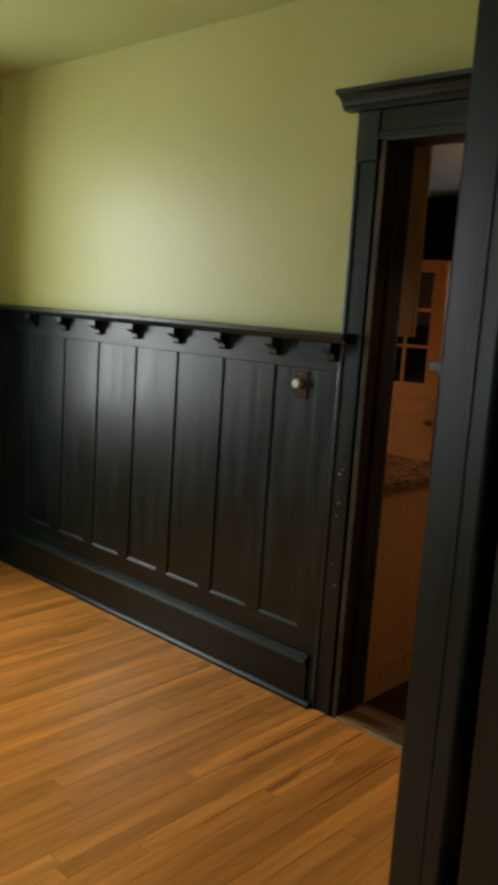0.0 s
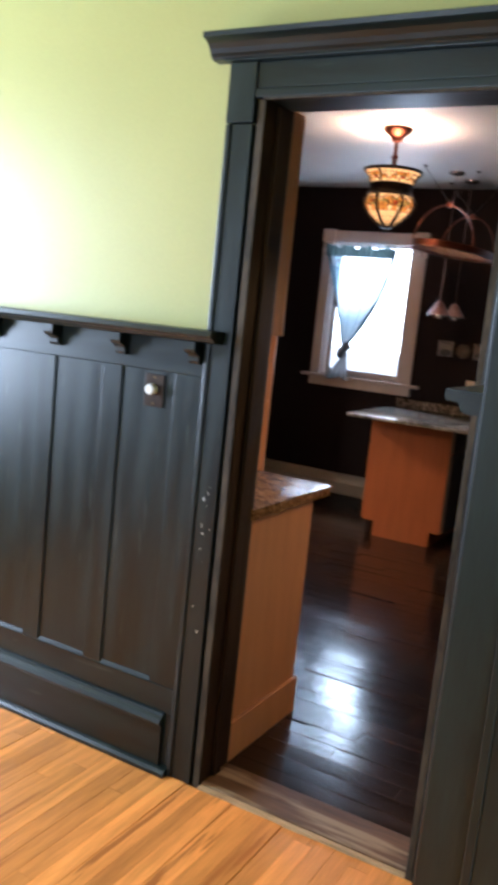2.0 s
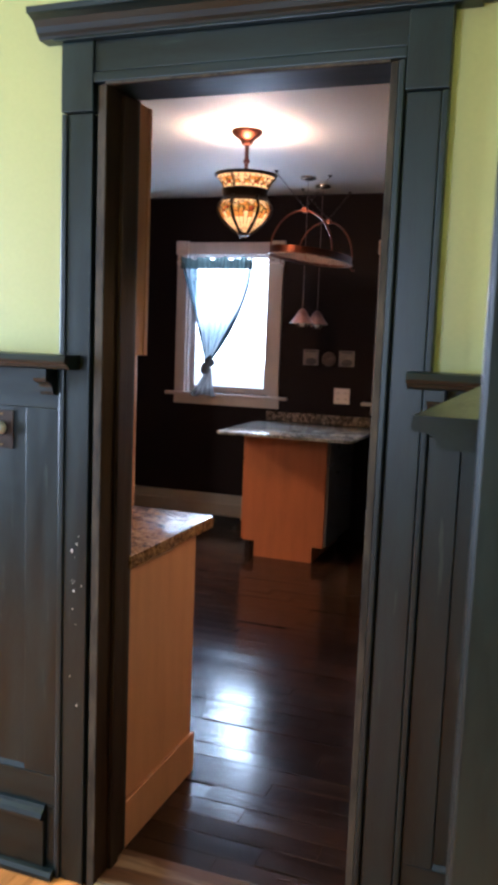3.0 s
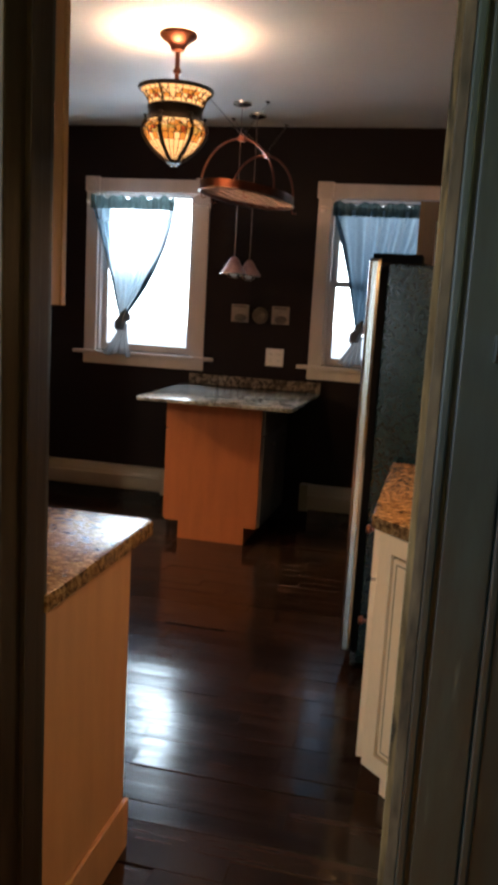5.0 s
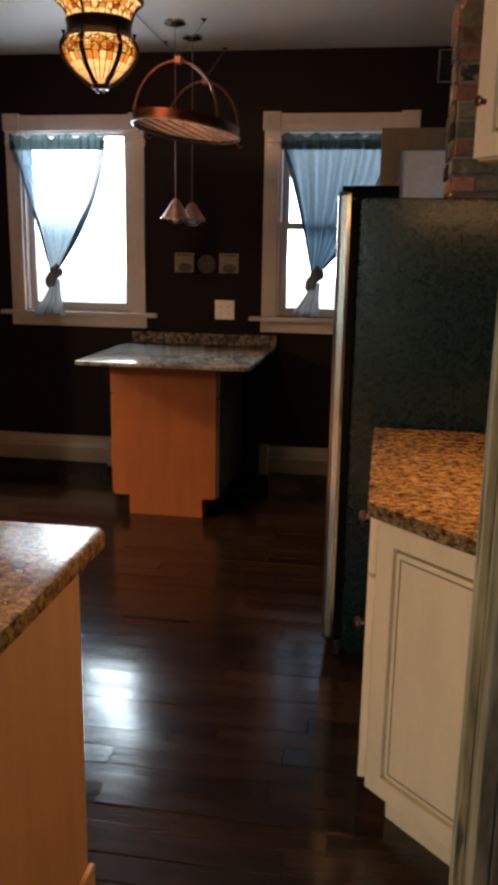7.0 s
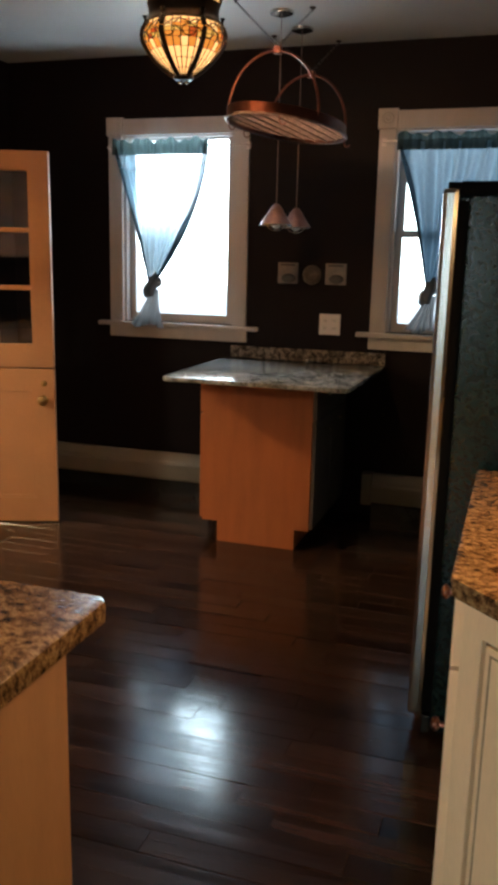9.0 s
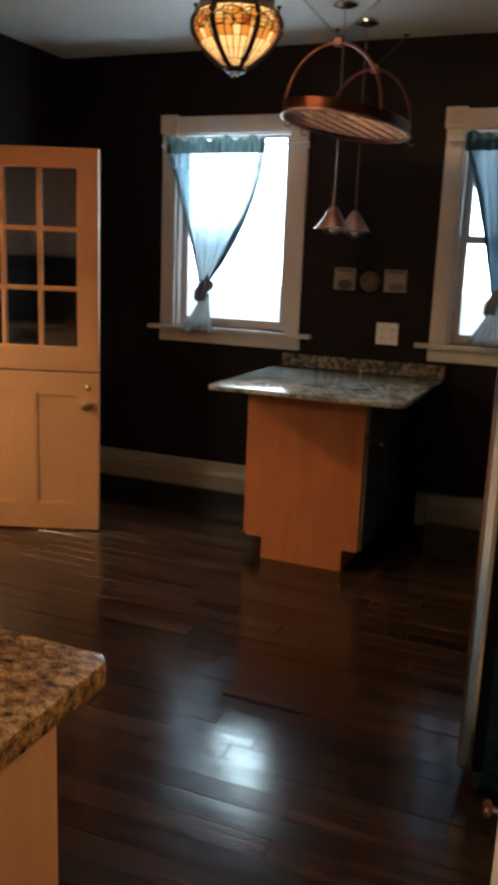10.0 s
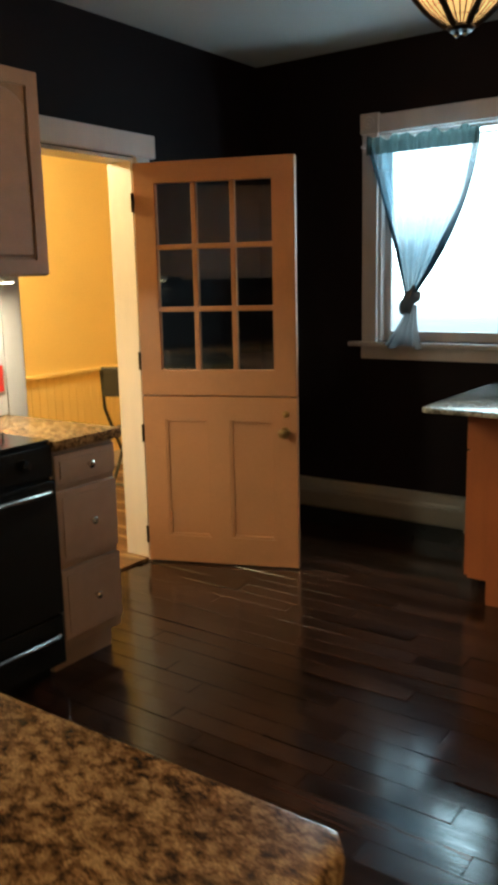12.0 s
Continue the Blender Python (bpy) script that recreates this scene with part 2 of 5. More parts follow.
GREYSTONE = granite_mat("grey_green_stone", (0.15, 0.16, 0.155), (0.24, 0.25, 0.245), (0.32, 0.325, 0.32), 0.14, 14)
BLACK = mat("black_enamel", (0.012, 0.013, 0.013), 0.22, var=0.2)
FRIDGE = mat("textured_black_steel", (0.004, 0.012, 0.0115), 0.20, spec=0.32, var=0.7, scale=75, bump=0.22, fine=160, rough_var=0.06)
RUBBER = mat("black_rubber", (0.004, 0.004, 0.004), 0.9, spec=0.1, var=0.2)
STEEL = mat("brushed_steel", (0.40, 0.39, 0.36), 0.24, 1.0, var=0.15, scale=6, stretch=(8, 8, 0.6))
NICKEL = mat("nickel", (0.72, 0.68, 0.62), 0.2, 1.0, var=0.06)
BRASS = mat("aged_brass", (0.42, 0.27, 0.11), 0.32, 1.0, var=0.25, scale=30)
COPPER = mat("copper", (0.17, 0.070, 0.050), 0.30, 1.0, var=0.2, scale=14)
ROSE = mat("rose_copper", (0.42, 0.23, 0.19), 0.38, 1.0, var=0.2, scale=24)
WIRE = mat("dull_pink_copper_wire", (0.22, 0.165, 0.155), 0.45, 0.9, var=0.3, scale=30)
BRONZE = mat("dark_bronze", (0.035, 0.022, 0.015), 0.38, 0.7, var=0.3, scale=20)
CURTAIN = cloth_mat("sheer_blue_curtain", (0.105, 0.16, 0.20), 0.02, 0.34)
CURTAIN2 = cloth_mat("blue_curtain", (0.15, 0.24, 0.32), 0.0, 0.012)
GATHER = cloth_mat("gathered_blue_curtain", (0.07, 0.105, 0.135), 0.01, 0.25)
# knot and tail: the curtain's cloth without daylight glow, greyed in colour as room-lit
TAIL = cloth_mat("room_lit_curtain_end", (0.23, 0.235, 0.24), 0.0)
HEADER = cloth_mat("dark_curtain_ruffle", (0.07, 0.10, 0.10), 0.0)
PANE = clear_mat("window_glass", (0.96, 0.98, 0.97))
DARKPANE = clear_mat("door_glass", (0.86, 0.88, 0.86), 0.03, 1.9)
YELLOW = mat("yellow_wall_paint", (0.85, 0.63, 0.25), 0.5, var=0.04, scale=1.5, bump=0.08)
PLATE = mat("white_plastic", (0.72, 0.72, 0.70), 0.35, var=0.04)
HEATER = mat("cream_baseboard_metal", (0.20, 0.178, 0.142), 0.42, var=0.06)
BRICKS = [mat(nm, c, 0.85, var=0.4, scale=22, bump=0.7, fine=90, per_object=0.35, marks=((0.26, 0.22, 0.14), 0.60, 12.0)) for nm, c in (("salmon_brick", (0.30, 0.12, 0.075)), ("sandy_brick", (0.20, 0.165, 0.085)), ("olive_brick", (0.13, 0.115, 0.06)), ("dark_brick", (0.035, 0.022, 0.016)), ("brown_brick", (0.20, 0.10, 0.055)))]
MORTAR = mat("mortar", (0.22, 0.18, 0.12), 0.95, var=0.2, scale=20, bump=0.6)
GRASS = mat("pale_ground", (0.80, 0.81, 0.82), 0.95, var=0.1, scale=0.6)
CHAIRMAT = mat("dark_painted_chair", (0.02, 0.02, 0.018), 0.4, var=0.2)
RED = mat("red_card", (0.5, 0.03, 0.02), 0.5, var=0.1)
BROWNWOOD = mat("brown_door_wood", (0.085, 0.065, 0.032), 0.5, var=0.25, scale=5, stretch=(4, 4, 0.4), bump=0.06)
FROST = cloth_mat("frosted_glass", (0.72, 0.75, 0.76), 0.12)
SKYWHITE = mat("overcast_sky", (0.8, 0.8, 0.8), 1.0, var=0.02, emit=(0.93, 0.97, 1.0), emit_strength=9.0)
BULB = mat("glowing_lens", (0.9, 0.8, 0.6), 0.4, var=0.02, emit=(1.0, 0.75, 0.45), emit_strength=25.0)
LG0 = mat("lit_cream_glass", (0.8, 0.6, 0.35), 0.25, var=0.15, scale=30, emit=(1.0, 0.50, 0.16), emit_strength=1.35)
LG1 = mat("lit_amber_glass", (0.6, 0.32, 0.06), 0.25, var=0.2, scale=30, emit=(1.0, 0.30, 0.04), emit_strength=0.8)
LG2 = mat("lit_red_glass", (0.5, 0.05, 0.02), 0.25, var=0.2, scale=30, emit=(0.8, 0.14, 0.02), emit_strength=0.5)
LG3 = mat("lit_green_glass", (0.3, 0.3, 0.08), 0.25, var=0.2, scale=30, emit=(0.9, 0.42, 0.08), emit_strength=0.9)
PLAQUE = mat("grey_plaque", (0.17, 0.15, 0.135), 0.5, var=0.15, scale=40)
PLAQUE2 = mat("bronze_plaque", (0.12, 0.085, 0.06), 0.4, 0.3, var=0.3, scale=40)
GAPGREY = mat("dark_grey_relief", (0.05, 0.045, 0.042), 0.5, var=0.2)

# ---- builders ----


def cuboid(bm, x0, x1, y0, y1, z0, z1, bevel=0.0, m=None):
    r = bmesh.ops.create_cube(bm, size=1.0)
    vs = r["verts"]
    bmesh.ops.scale(bm, vec=(abs(x1 - x0), abs(y1 - y0), abs(z1 - z0)), verts=vs)
    bmesh.ops.translate(bm, vec=((x0 + x1) / 2, (y0 + y1) / 2, (z0 + z1) / 2), verts=vs)
    if bevel:
        es = list({e for v in vs for e in v.link_edges})
        r = bmesh.ops.bevel(bm, geom=es, offset=bevel, segments=2, profile=0.6, affect="EDGES")
        vs = list({v for f in r["faces"] for v in f.verts} | {v for v in vs if v.is_valid})
    if m is not None:
        bmesh.ops.transform(bm, matrix=m, verts=vs)
    return vs


def boxes(*rows, bevel=0.0):
    bm = bmesh.new()
    for r in rows:
        cuboid(bm, *r[:6], bevel=r[6] if len(r) > 6 else bevel)
    return bm


def tube(bm, a, b, r, seg=12, r2=None):
    a, b = Vector(a), Vector(b)
    d = b - a
    m = Matrix.Translation((a + b) / 2) @ d.to_track_quat("Z", "Y").to_matrix().to_4x4()
    return bmesh.ops.create_cone(bm, cap_ends=True, segments=seg, radius1=r, radius2=r if r2 is None else r2, depth=d.length, matrix=m)["verts"]


def lathe(bm, profile, seg=32, at=(0, 0, 0), m=None):
    """Turn (radius, z) pairs about the z axis."""
    rings = []
    for r, z in profile:
        rings.append([bm.verts.new((at[0] + r * math.cos(2 * math.pi * i / seg), at[1] + r * math.sin(2 * math.pi * i / seg), at[2] + z)) for i in range(seg)])
    for a, b in zip(rings, rings[1:]):
        for i in range(seg):
            bm.faces.new((a[i], a[(i + 1) % seg], b[(i + 1) % seg], b[i]))
    if m is not None:
        bmesh.ops.transform(bm, matrix=m, verts=[v for r in rings for v in r])


def sweep(bm, points, r, seg=8, closed=False):
    """A round bar along points."""
    pts = [Vector(p) for p in points]
    rings = []
    for i, p in enumerate(pts):
        if closed:
            d = pts[(i + 1) % len(pts)] - pts[i - 1]
        else:
            d = pts[min(i + 1, len(pts) - 1)] - pts[max(i - 1, 0)]
        q = d.to_track_quat("Z", "Y")
        rings.append([bm.verts.new(p + q @ Vector((r * math.cos(2 * math.pi * k / seg), r * math.sin(2 * math.pi * k / seg), 0))) for k in range(seg)])
    pairs = list(zip(rings, rings[1:])) + ([(rings[-1], rings[0])] if closed else [])
    for a, b in pairs:
        for k in range(seg):
            bm.faces.new((a[k], a[(k + 1) % seg], b[(k + 1) % seg], b[k]))


def mesh_of(name, bm, material, smooth=False):
    bmesh.ops.recalc_face_normals(bm, faces=bm.faces)
    me = bpy.data.meshes.new(name)
    bm.to_mesh(me)
    bm.free()
    me.materials.append(material)
    if smooth:
        for p in me.polygons:
            p.use_smooth = True
        me.set_sharp_from_angle(angle=radians(40))
    return me


def part(name, bm, material, parent, label="", smooth=False):
    ob = new(name, mesh_of(name, bm, material, smooth))
    ob.parent = parent
    return tagged(ob, label)


def thing(name, at, label, category, group="", kind="", turn=0.0):
    ob = new(name)
    ob.empty_display_size = 0.05
    ob.matrix_world = pose(*at, 0, 0, turn)
    return tagged(ob, label, category, group, kind)


def structure(name, bm, material, label="", smooth=False):
    ob = new(name, mesh_of(name, bm, material, smooth))
    return tagged(ob, label, name.split("_")[0], kind="structure")


def extrude_profile(pairs, x0, x1):
    """A moulding: (y, z) outline drawn along x."""
    bm = bmesh.new()
    a = [bm.verts.new((x0, y, z)) for y, z in pairs]
    b = [bm.verts.new((x1, y, z)) for y, z in pairs]
    n = len(pairs)
    for i in range(n):
        bm.faces.new((a[i], a[(i + 1) % n], b[(i + 1) % n], b[i]))
    bm.faces.new(a)
    bm.faces.new(b[::-1])
    return bm


def prism(bm, outline, z0, z1, bevel=0.0):
    """A slab with a plan outline of (x, y)."""
    a = [bm.verts.new((x, y, z0)) for x, y in outline]
    b = [bm.verts.new((x, y, z1)) for x, y in outline]
    n = len(outline)
    fs = [bm.faces.new((a[i], a[(i + 1) % n], b[(i + 1) % n], b[i])) for i in range(n)]
    fs += [bm.faces.new(a[::-1]), bm.faces.new(b)]
    if bevel:
        es = list({e for f in fs for e in f.edges})
        bmesh.ops.bevel(bm, geom=es, offset=bevel, segments=2, profile=0.6, affect="EDGES")


# ---- the rooms ----
DX0, DX1 = -1.662, -0.957      # kitchen doorway
CEIL_D, CEIL_K = 2.68, 2.65
HEAD = 2.145


def wall_grid(along, a0, a1, t0, t1, z1, holes):
    """One connected wall slab along x or y with rectangular holes (a0, a1, z0, z1)."""
    ac = sorted({a0, a1, *(h[0] for h in holes), *(h[1] for h in holes)})
    zc = sorted({0.0, z1, *(h[2] for h in holes), *(h[3] for h in holes)})
    bm, made = bmesh.new(), {}

    def v(i, j, t):
        if (i, j, t) not in made:
            made[i, j, t] = bm.verts.new((ac[i], t, zc[j]) if along == "x" else (t, ac[i], zc[j]))
        return made[i, j, t]

    def solid(i, j):
        if not (0 <= i < len(ac) - 1 and 0 <= j < len(zc) - 1):
            return False
        ca, cz = (ac[i] + ac[i + 1]) / 2, (zc[j] + zc[j + 1]) / 2
        return not any(h[0] < ca < h[1] and h[2] < cz < h[3] for h in holes)

    for i in range(len(ac) - 1):
        for j in range(len(zc) - 1):
            if not solid(i, j):
                continue
            for t in (t0, t1):
                bm.faces.new((v(i, j, t), v(i + 1, j, t), v(i + 1, j + 1, t), v(i, j + 1, t)))
            for (di, dj), (p, q) in (((-1, 0), ((0, 0), (0, 1))), ((1, 0), ((1, 0), (1, 1))), ((0, -1), ((0, 0), (1, 0))), ((0, 1), ((0, 1), (1, 1)))):
                if not solid(i + di, j + dj):
                    bm.faces.new((v(i + p[0], j + p[1], t0), v(i + q[0], j + q[1], t0), v(i + q[0], j + q[1], t1), v(i + p[0], j + p[1], t1)))
    return bm


def ring_bm(x0, x1, z0, z1, left, right, low, top, y0, y1, bevel=0.003):
    """A rectangular frame facing -y, as one connected mesh."""
    bm = bmesh.new()
    outer = [(x0, z0), (x1, z0), (x1, z1), (x0, z1)]
    inner = [(x0 + left, z0 + low), (x1 - right, z0 + low), (x1 - right, z1 - top), (x0 + left, z1 - top)]
    o = [[bm.verts.new((x, y, z)) for x, z in outer] for y in (y0, y1)]
    i = [[bm.verts.new((x, y, z)) for x, z in inner] for y in (y0, y1)]
    for k in range(4):
        m = (k + 1) % 4
        for t in (0, 1):
            bm.faces.new((o[t][k], o[t][m], i[t][m], i[t][k]))
        bm.faces.new((o[0][k], o[0][m], o[1][m], o[1][k]))
        bm.faces.new((i[0][k], i[0][m], i[1][m], i[1][k]))
    if bevel:
        bmesh.ops.recalc_face_normals(bm, faces=bm.faces)
        es = [e for e in bm.edges if e.calc_face_angle(0.0) > 0.5]
        bmesh.ops.bevel(bm, geom=es, offset=bevel, segments=2, profile=0.6, affect="EDGES")
    return bm


structure("wall_north", wall_grid("x", -4.38, -0.62, 2.62, 2.69, CEIL_D, [(DX0 - 0.02, DX1 + 0.02, 0.0, HEAD + 0.02)]), GREEN, "semi-gloss olive green plaster wall above black wainscot")
structure("wall_kitchen_south", wall_grid("x", -4.35, -0.33, 2.6905, 2.76, CEIL_K, [(DX0 - 0.02, DX1 + 0.02, 0.0, HEAD + 0.02)]), MAROON, "dark maroon painted kitchen wall round the doorway")
structure("wall_west", wall_grid("y", -1.6, 2.62, -4.38, -4.23, CEIL_D, [(1.0, 1.95, 0.85, 2.25)]), GREEN, "olive green dining room wall with a window")
structure("wall_south", wall_grid("x", -4.38, 2.75, -1.75, -1.6, CEIL_D, [(-3.1, -2.1, 0.85, 2.25)]), GREEN, "olive green plaster wall")
structure("wall_east", boxes((-0.588, -0.53, 1.36, 2.69, 0, CEIL_D), (-0.485, -0.42, 1.36, 2.69, 0, CEIL_D), (-0.53, -0.485, 1.36, 2.69, HEAD + 0.02, CEIL_D), (-0.60, -0.42, -1.6, -0.55, 0, CEIL_D), (-0.60, -0.42, -0.55, 1.36, HEAD + 0.02, CEIL_D)), GREEN, "olive green wall with a wide cased opening")
structure("wall_hall_north", boxes((-0.42, 2.75, 2.62, 2.77, 0, CEIL_D)), GREEN, "olive green hall wall")
structure("wall_hall_east", wall_grid("y", -1.6, 2.62, 2.60, 2.75, CEIL_D, [(-0.5, 0.9, 0.85, 2.25)]), GREEN, "olive green hall wall with a window")
structure("ceiling_dining", boxes((-4.38, 2.75, -1.75, 2.69, CEIL_D, CEIL_D + 0.1)), GREEN_CEIL, "matt olive green ceiling")

KY, KX0, KX1 = 6.96, -4.20, -0.48
W1 = (-3.415, -2.685, 1.10, 2.20)
W2 = (-1.765, -1.035, 1.10, 2.20)


structure("wall_kitchen_north", wall_grid("x", -4.35, -0.33, KY, KY + 0.16, CEIL_K, [W1, W2]), MAROON, "near-black maroon kitchen wall with two windows")
structure("wall_kitchen_east", boxes((KX1, KX1 + 0.15, 2.76, KY, 0, CEIL_K)), MAROON, "near-black maroon kitchen wall")
PY0, PY1, PZ = 5.11, 5.88, 2.05
structure("wall_kitchen_west", wall_grid("y", 2.76, KY, -4.27, KX0, CEIL_K, [(PY0, PY1, 0.0, PZ)]), MAROON, "near-black maroon kitchen wall with a pantry doorway")
structure("wall_pantry_east", wall_grid("y", 3.4, 8.5, -4.35, -4.2705, CEIL_K, [(PY0, PY1, 0.0, PZ)]), YELLOW, "warm yellow painted wall")
structure("wall_pantry_west", boxes((-6.15, -6.0, 3.4, 8.5, 0, CEIL_K)), YELLOW, "warm yellow painted wall over beadboard")
structure("wall_pantry_north", boxes((-6.0, -4.35, 8.35, 8.5, 0, CEIL_K)), YELLOW, "warm yellow painted wall")
structure("wall_pantry_south", boxes((-6.0, -4.35, 3.4, 3.55, 0, CEIL_K)), YELLOW, "warm yellow painted wall")
structure("ceiling_pantry", boxes((-6.15, -4.35, 3.4, 8.5, CEIL_K, CEIL_K + 0.1)), CEIL, "white painted ceiling")
structure("ceiling_kitchen", boxes((-4.35, -0.33, 2.69, KY + 0.16, CEIL_K, CEIL_K + 0.1)), CEIL, "white painted plaster kitchen ceiling")
structure("subfloor_dining", boxes((-4.38, 2.75, -1.75, 2.62, -0.12, -0.012)), GAP_OAK, "dark subfloor under the oak strips")
structure("subfloor_kitchen", boxes((-4.35, -0.33, 2.62, KY + 0.16, -0.12, -0.010)), GAP, "dark subfloor under the walnut planks")
structure("floor_pantry", boxes((-6.15, -4.28, 3.4, 8.5, -0.1, 0.0)), THRESH, "worn pale wooden pantry floor")
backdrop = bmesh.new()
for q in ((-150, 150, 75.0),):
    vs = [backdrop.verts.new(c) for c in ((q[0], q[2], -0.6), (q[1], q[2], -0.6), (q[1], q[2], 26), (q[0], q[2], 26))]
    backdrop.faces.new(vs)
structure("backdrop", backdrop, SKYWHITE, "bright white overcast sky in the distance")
structure("ground", boxes((-400, 400, -400, 400, -0.75, -0.65)), GRASS, "pale open ground outside the house")

# ---- dining room joinery ----


def wainscot(name, at, turn, length, panels, label, bracket_xs, rail_over=(0.0, 0.0), slim=False, base_end=0.0):
    """Panelled dado that runs from x = -length to 0 and faces -y; y = 0 is the wall's face."""
    w = thing(name, at, label, "wainscot", kind="structure", turn=turn)
    part("backing", boxes((-length, 0, -0.006, 0.0, 0.2, 1.40)), TRIM, w)
    edges = [-length] + [v for p in panels for v in p] + [0.0]
    for a, b in zip(edges[0::2], edges[1::2]):
        if b - a > 0.004:
            part("stile", boxes((a, b, -0.019, -0.006, 0.295, 1.325), bevel=0.002), TRIM, w)
    part("bottom_rail", boxes((-length, 0, -0.019, -0.006, 0.205, 0.2945), bevel=0.002), TRIM_H, w)
    part("top_rail", boxes((-length, 0, -0.019, -0.006, 1.3255, 1.432), bevel=0.002), TRIM_H, w)
    for a, b in panels:
        part("panel", boxes((a + 0.001, b - 0.001, -0.012, -0.0065, 0.296, 1.324)), TRIM, w)
        part("panel_ledge", extrude_profile([(-0.0122, 0.296), (-0.0188, 0.296), (-0.0122, 0.309)], a + 0.001, b - 0.001), TRIM_H, w)
    part("base_board", boxes((-length, -base_end, -0.034, -0.0, 0.02, 0.166), bevel=0.002), TRIM_H, w)
    if base_end:
        part("end_stile", boxes((-base_end + 0.0005, 0, -0.0195, 0.0, 0.0, 0.2045), bevel=0.002), TRIM, w)
    part("base_cap", extrude_profile([(0, 0.167), (-0.046, 0.167), (-0.048, 0.178), (-0.042, 0.19), (-0.032, 0.197), (-0.028, 0.207), (0, 0.207)], -length, -base_end), TRIM_H, w, smooth=False)
    part("shoe_moulding", extrude_profile([(-0.0, 0.0), (-0.054, 0.0), (-0.053, 0.012), (-0.045, 0.022), (-0.034, 0.026), (0, 0.026)], -length, 0), TRIM_H, w)
    a, b = -length - rail_over[0], rail_over[1]
    rail = [(0, 1.444), (-0.060, 1.444), (-0.066, 1.447), (-0.070, 1.456), (-0.084, 1.457), (-0.087, 1.461), (-0.085, 1.470), (0, 1.470)] if slim else [(0, 1.432), (-0.074, 1.432), (-0.082, 1.437), (-0.086, 1.444), (-0.098, 1.446), (-0.102, 1.454), (-0.098, 1.468), (-0.09, 1.47), (0, 1.47)]
    part("chair_rail", extrude_profile(rail, a, b), TRIM_H, w)
    for x in bracket_xs:
        bm = extrude_profile([(-0.019, 1.4315), (-0.072, 1.4315), (-0.073, 1.408), (-0.068, 1.398), (-0.050, 1.393), (-0.043, 1.384), (-0.042, 1.372), (-0.036, 1.364), (-0.019, 1.362)], x - 0.019, x + 0.019)
        part("bracket", bm, TRIM, w)
    return w


P_N = [(-0.29 * i - 0.323, -0.29 * i - 0.110) for i in range(8)][::-1]
wainscot("wainscot_north", (-1.785, 2.62, 0), 0, 2.445, P_N, "black stained wooden panelled wainscot with bracketed plate rail", [-0.032 - 0.287 * i for i in range(9)], (0.0, 0.06), base_end=0.035)
wainscot("wainscot_west", (-4.23, 2.60, 0), 90, 0.545, [(-0.33, -0.12)], "black stained wooden wainscot between the corner and the window", [-0.10], (0.0, 0.0))
wainscot("wainscot_west_south", (-4.23, 0.895, 0), 90, 2.49, [(-0.29 * i - 0.27, -0.29 * i - 0.06) for i in range(8)][::-1], "black stained wooden panelled wainscot beside the window", [-0.02 - 0.29 * i for i in range(8)], (0.0, 0.0))
wainscot("wainscot_north_return", (-0.625, 2.62, 0), 0, 0.201, [(-0.128, -0.012)], "black stained wooden wainscot beside the kitchen doorway", [-0.184], (0.045, 0.0))
P_E = [(-0.285 * i - 0.29, -0.285 * i - 0.08) for i in range(4)][::-1]
wainscot("wainscot_east", (-0.588, 1.44, 0), -90, 1.175, P_E, "black stained wooden wainscot ending at the cased opening", [-0.328 - 0.285 * i for i in range(3)], (0.0, 0.07), True)

# kitchen doorway
cas = thing("door_1", (0, 0, 0), "black stained doorway casing with corner blocks, crown and worn edges", "doorway", kind="structure")
for inner, outer, side, worn, bead, gap in ((DX0, -1.785, 1, 0.022, 0.0, 0.014), (DX1, -0.826, -1, 0.017, 0.016, 0.007)):
    def span(p, q):
        return sorted((inner - side * p, inner - side * q))

    part("worn_edge", boxes((*span(0.0, worn), 2.597, 2.6035, 0.0, 2.137), bevel=0.0015), WORN, cas, "worn bare-wood edge of the jamb")
    if bead:
        part("inner_bead", boxes((*span(worn + 0.0005, worn + bead), 2.592, 2.62, 0.0, 2.142), bevel=0.004), TRIM, cas)
    start = worn + bead + gap
    part("recess", boxes((*span(worn + bead, start), 2.6165, 2.62, 0.0, 2.142)), TRIM, cas)
    edge = abs(inner - outer)
    part("casing", boxes((*span(start, edge - 0.017), 2.594, 2.62, 0.0, 2.072), bevel=0.003), TRIM, cas)
    part("back_band", boxes((*span(edge - 0.0155, edge), 2.588, 2.62, 0.0, 2.072), bevel=0.004), TRIM, cas)
    part("corner_block", boxes((*span(start - 0.004, edge), 2.586, 2.62, 2.0745, 2.2415), bevel=0.003), TRIM, cas)
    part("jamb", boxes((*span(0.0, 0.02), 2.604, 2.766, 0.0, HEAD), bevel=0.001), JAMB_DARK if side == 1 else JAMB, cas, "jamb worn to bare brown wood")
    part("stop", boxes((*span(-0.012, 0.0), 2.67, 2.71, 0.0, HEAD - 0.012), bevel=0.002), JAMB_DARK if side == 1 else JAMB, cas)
    part("kitchen_casing", boxes((*span(0.001, 0.09), 2.7605, 2.78, 0.0, 2.16), bevel=0.003), TRIM, cas)
part("head_jamb", boxes((DX0 - 0.02, DX1 + 0.02, 2.604, 2.766, HEAD, HEAD + 0.02)), TRIM_H, cas)
part("head_bead", boxes((DX0 - 0.036, DX1 + 0.036, 2.589, 2.62, 2.1425, 2.168), bevel=0.004), TRIM_H, cas)
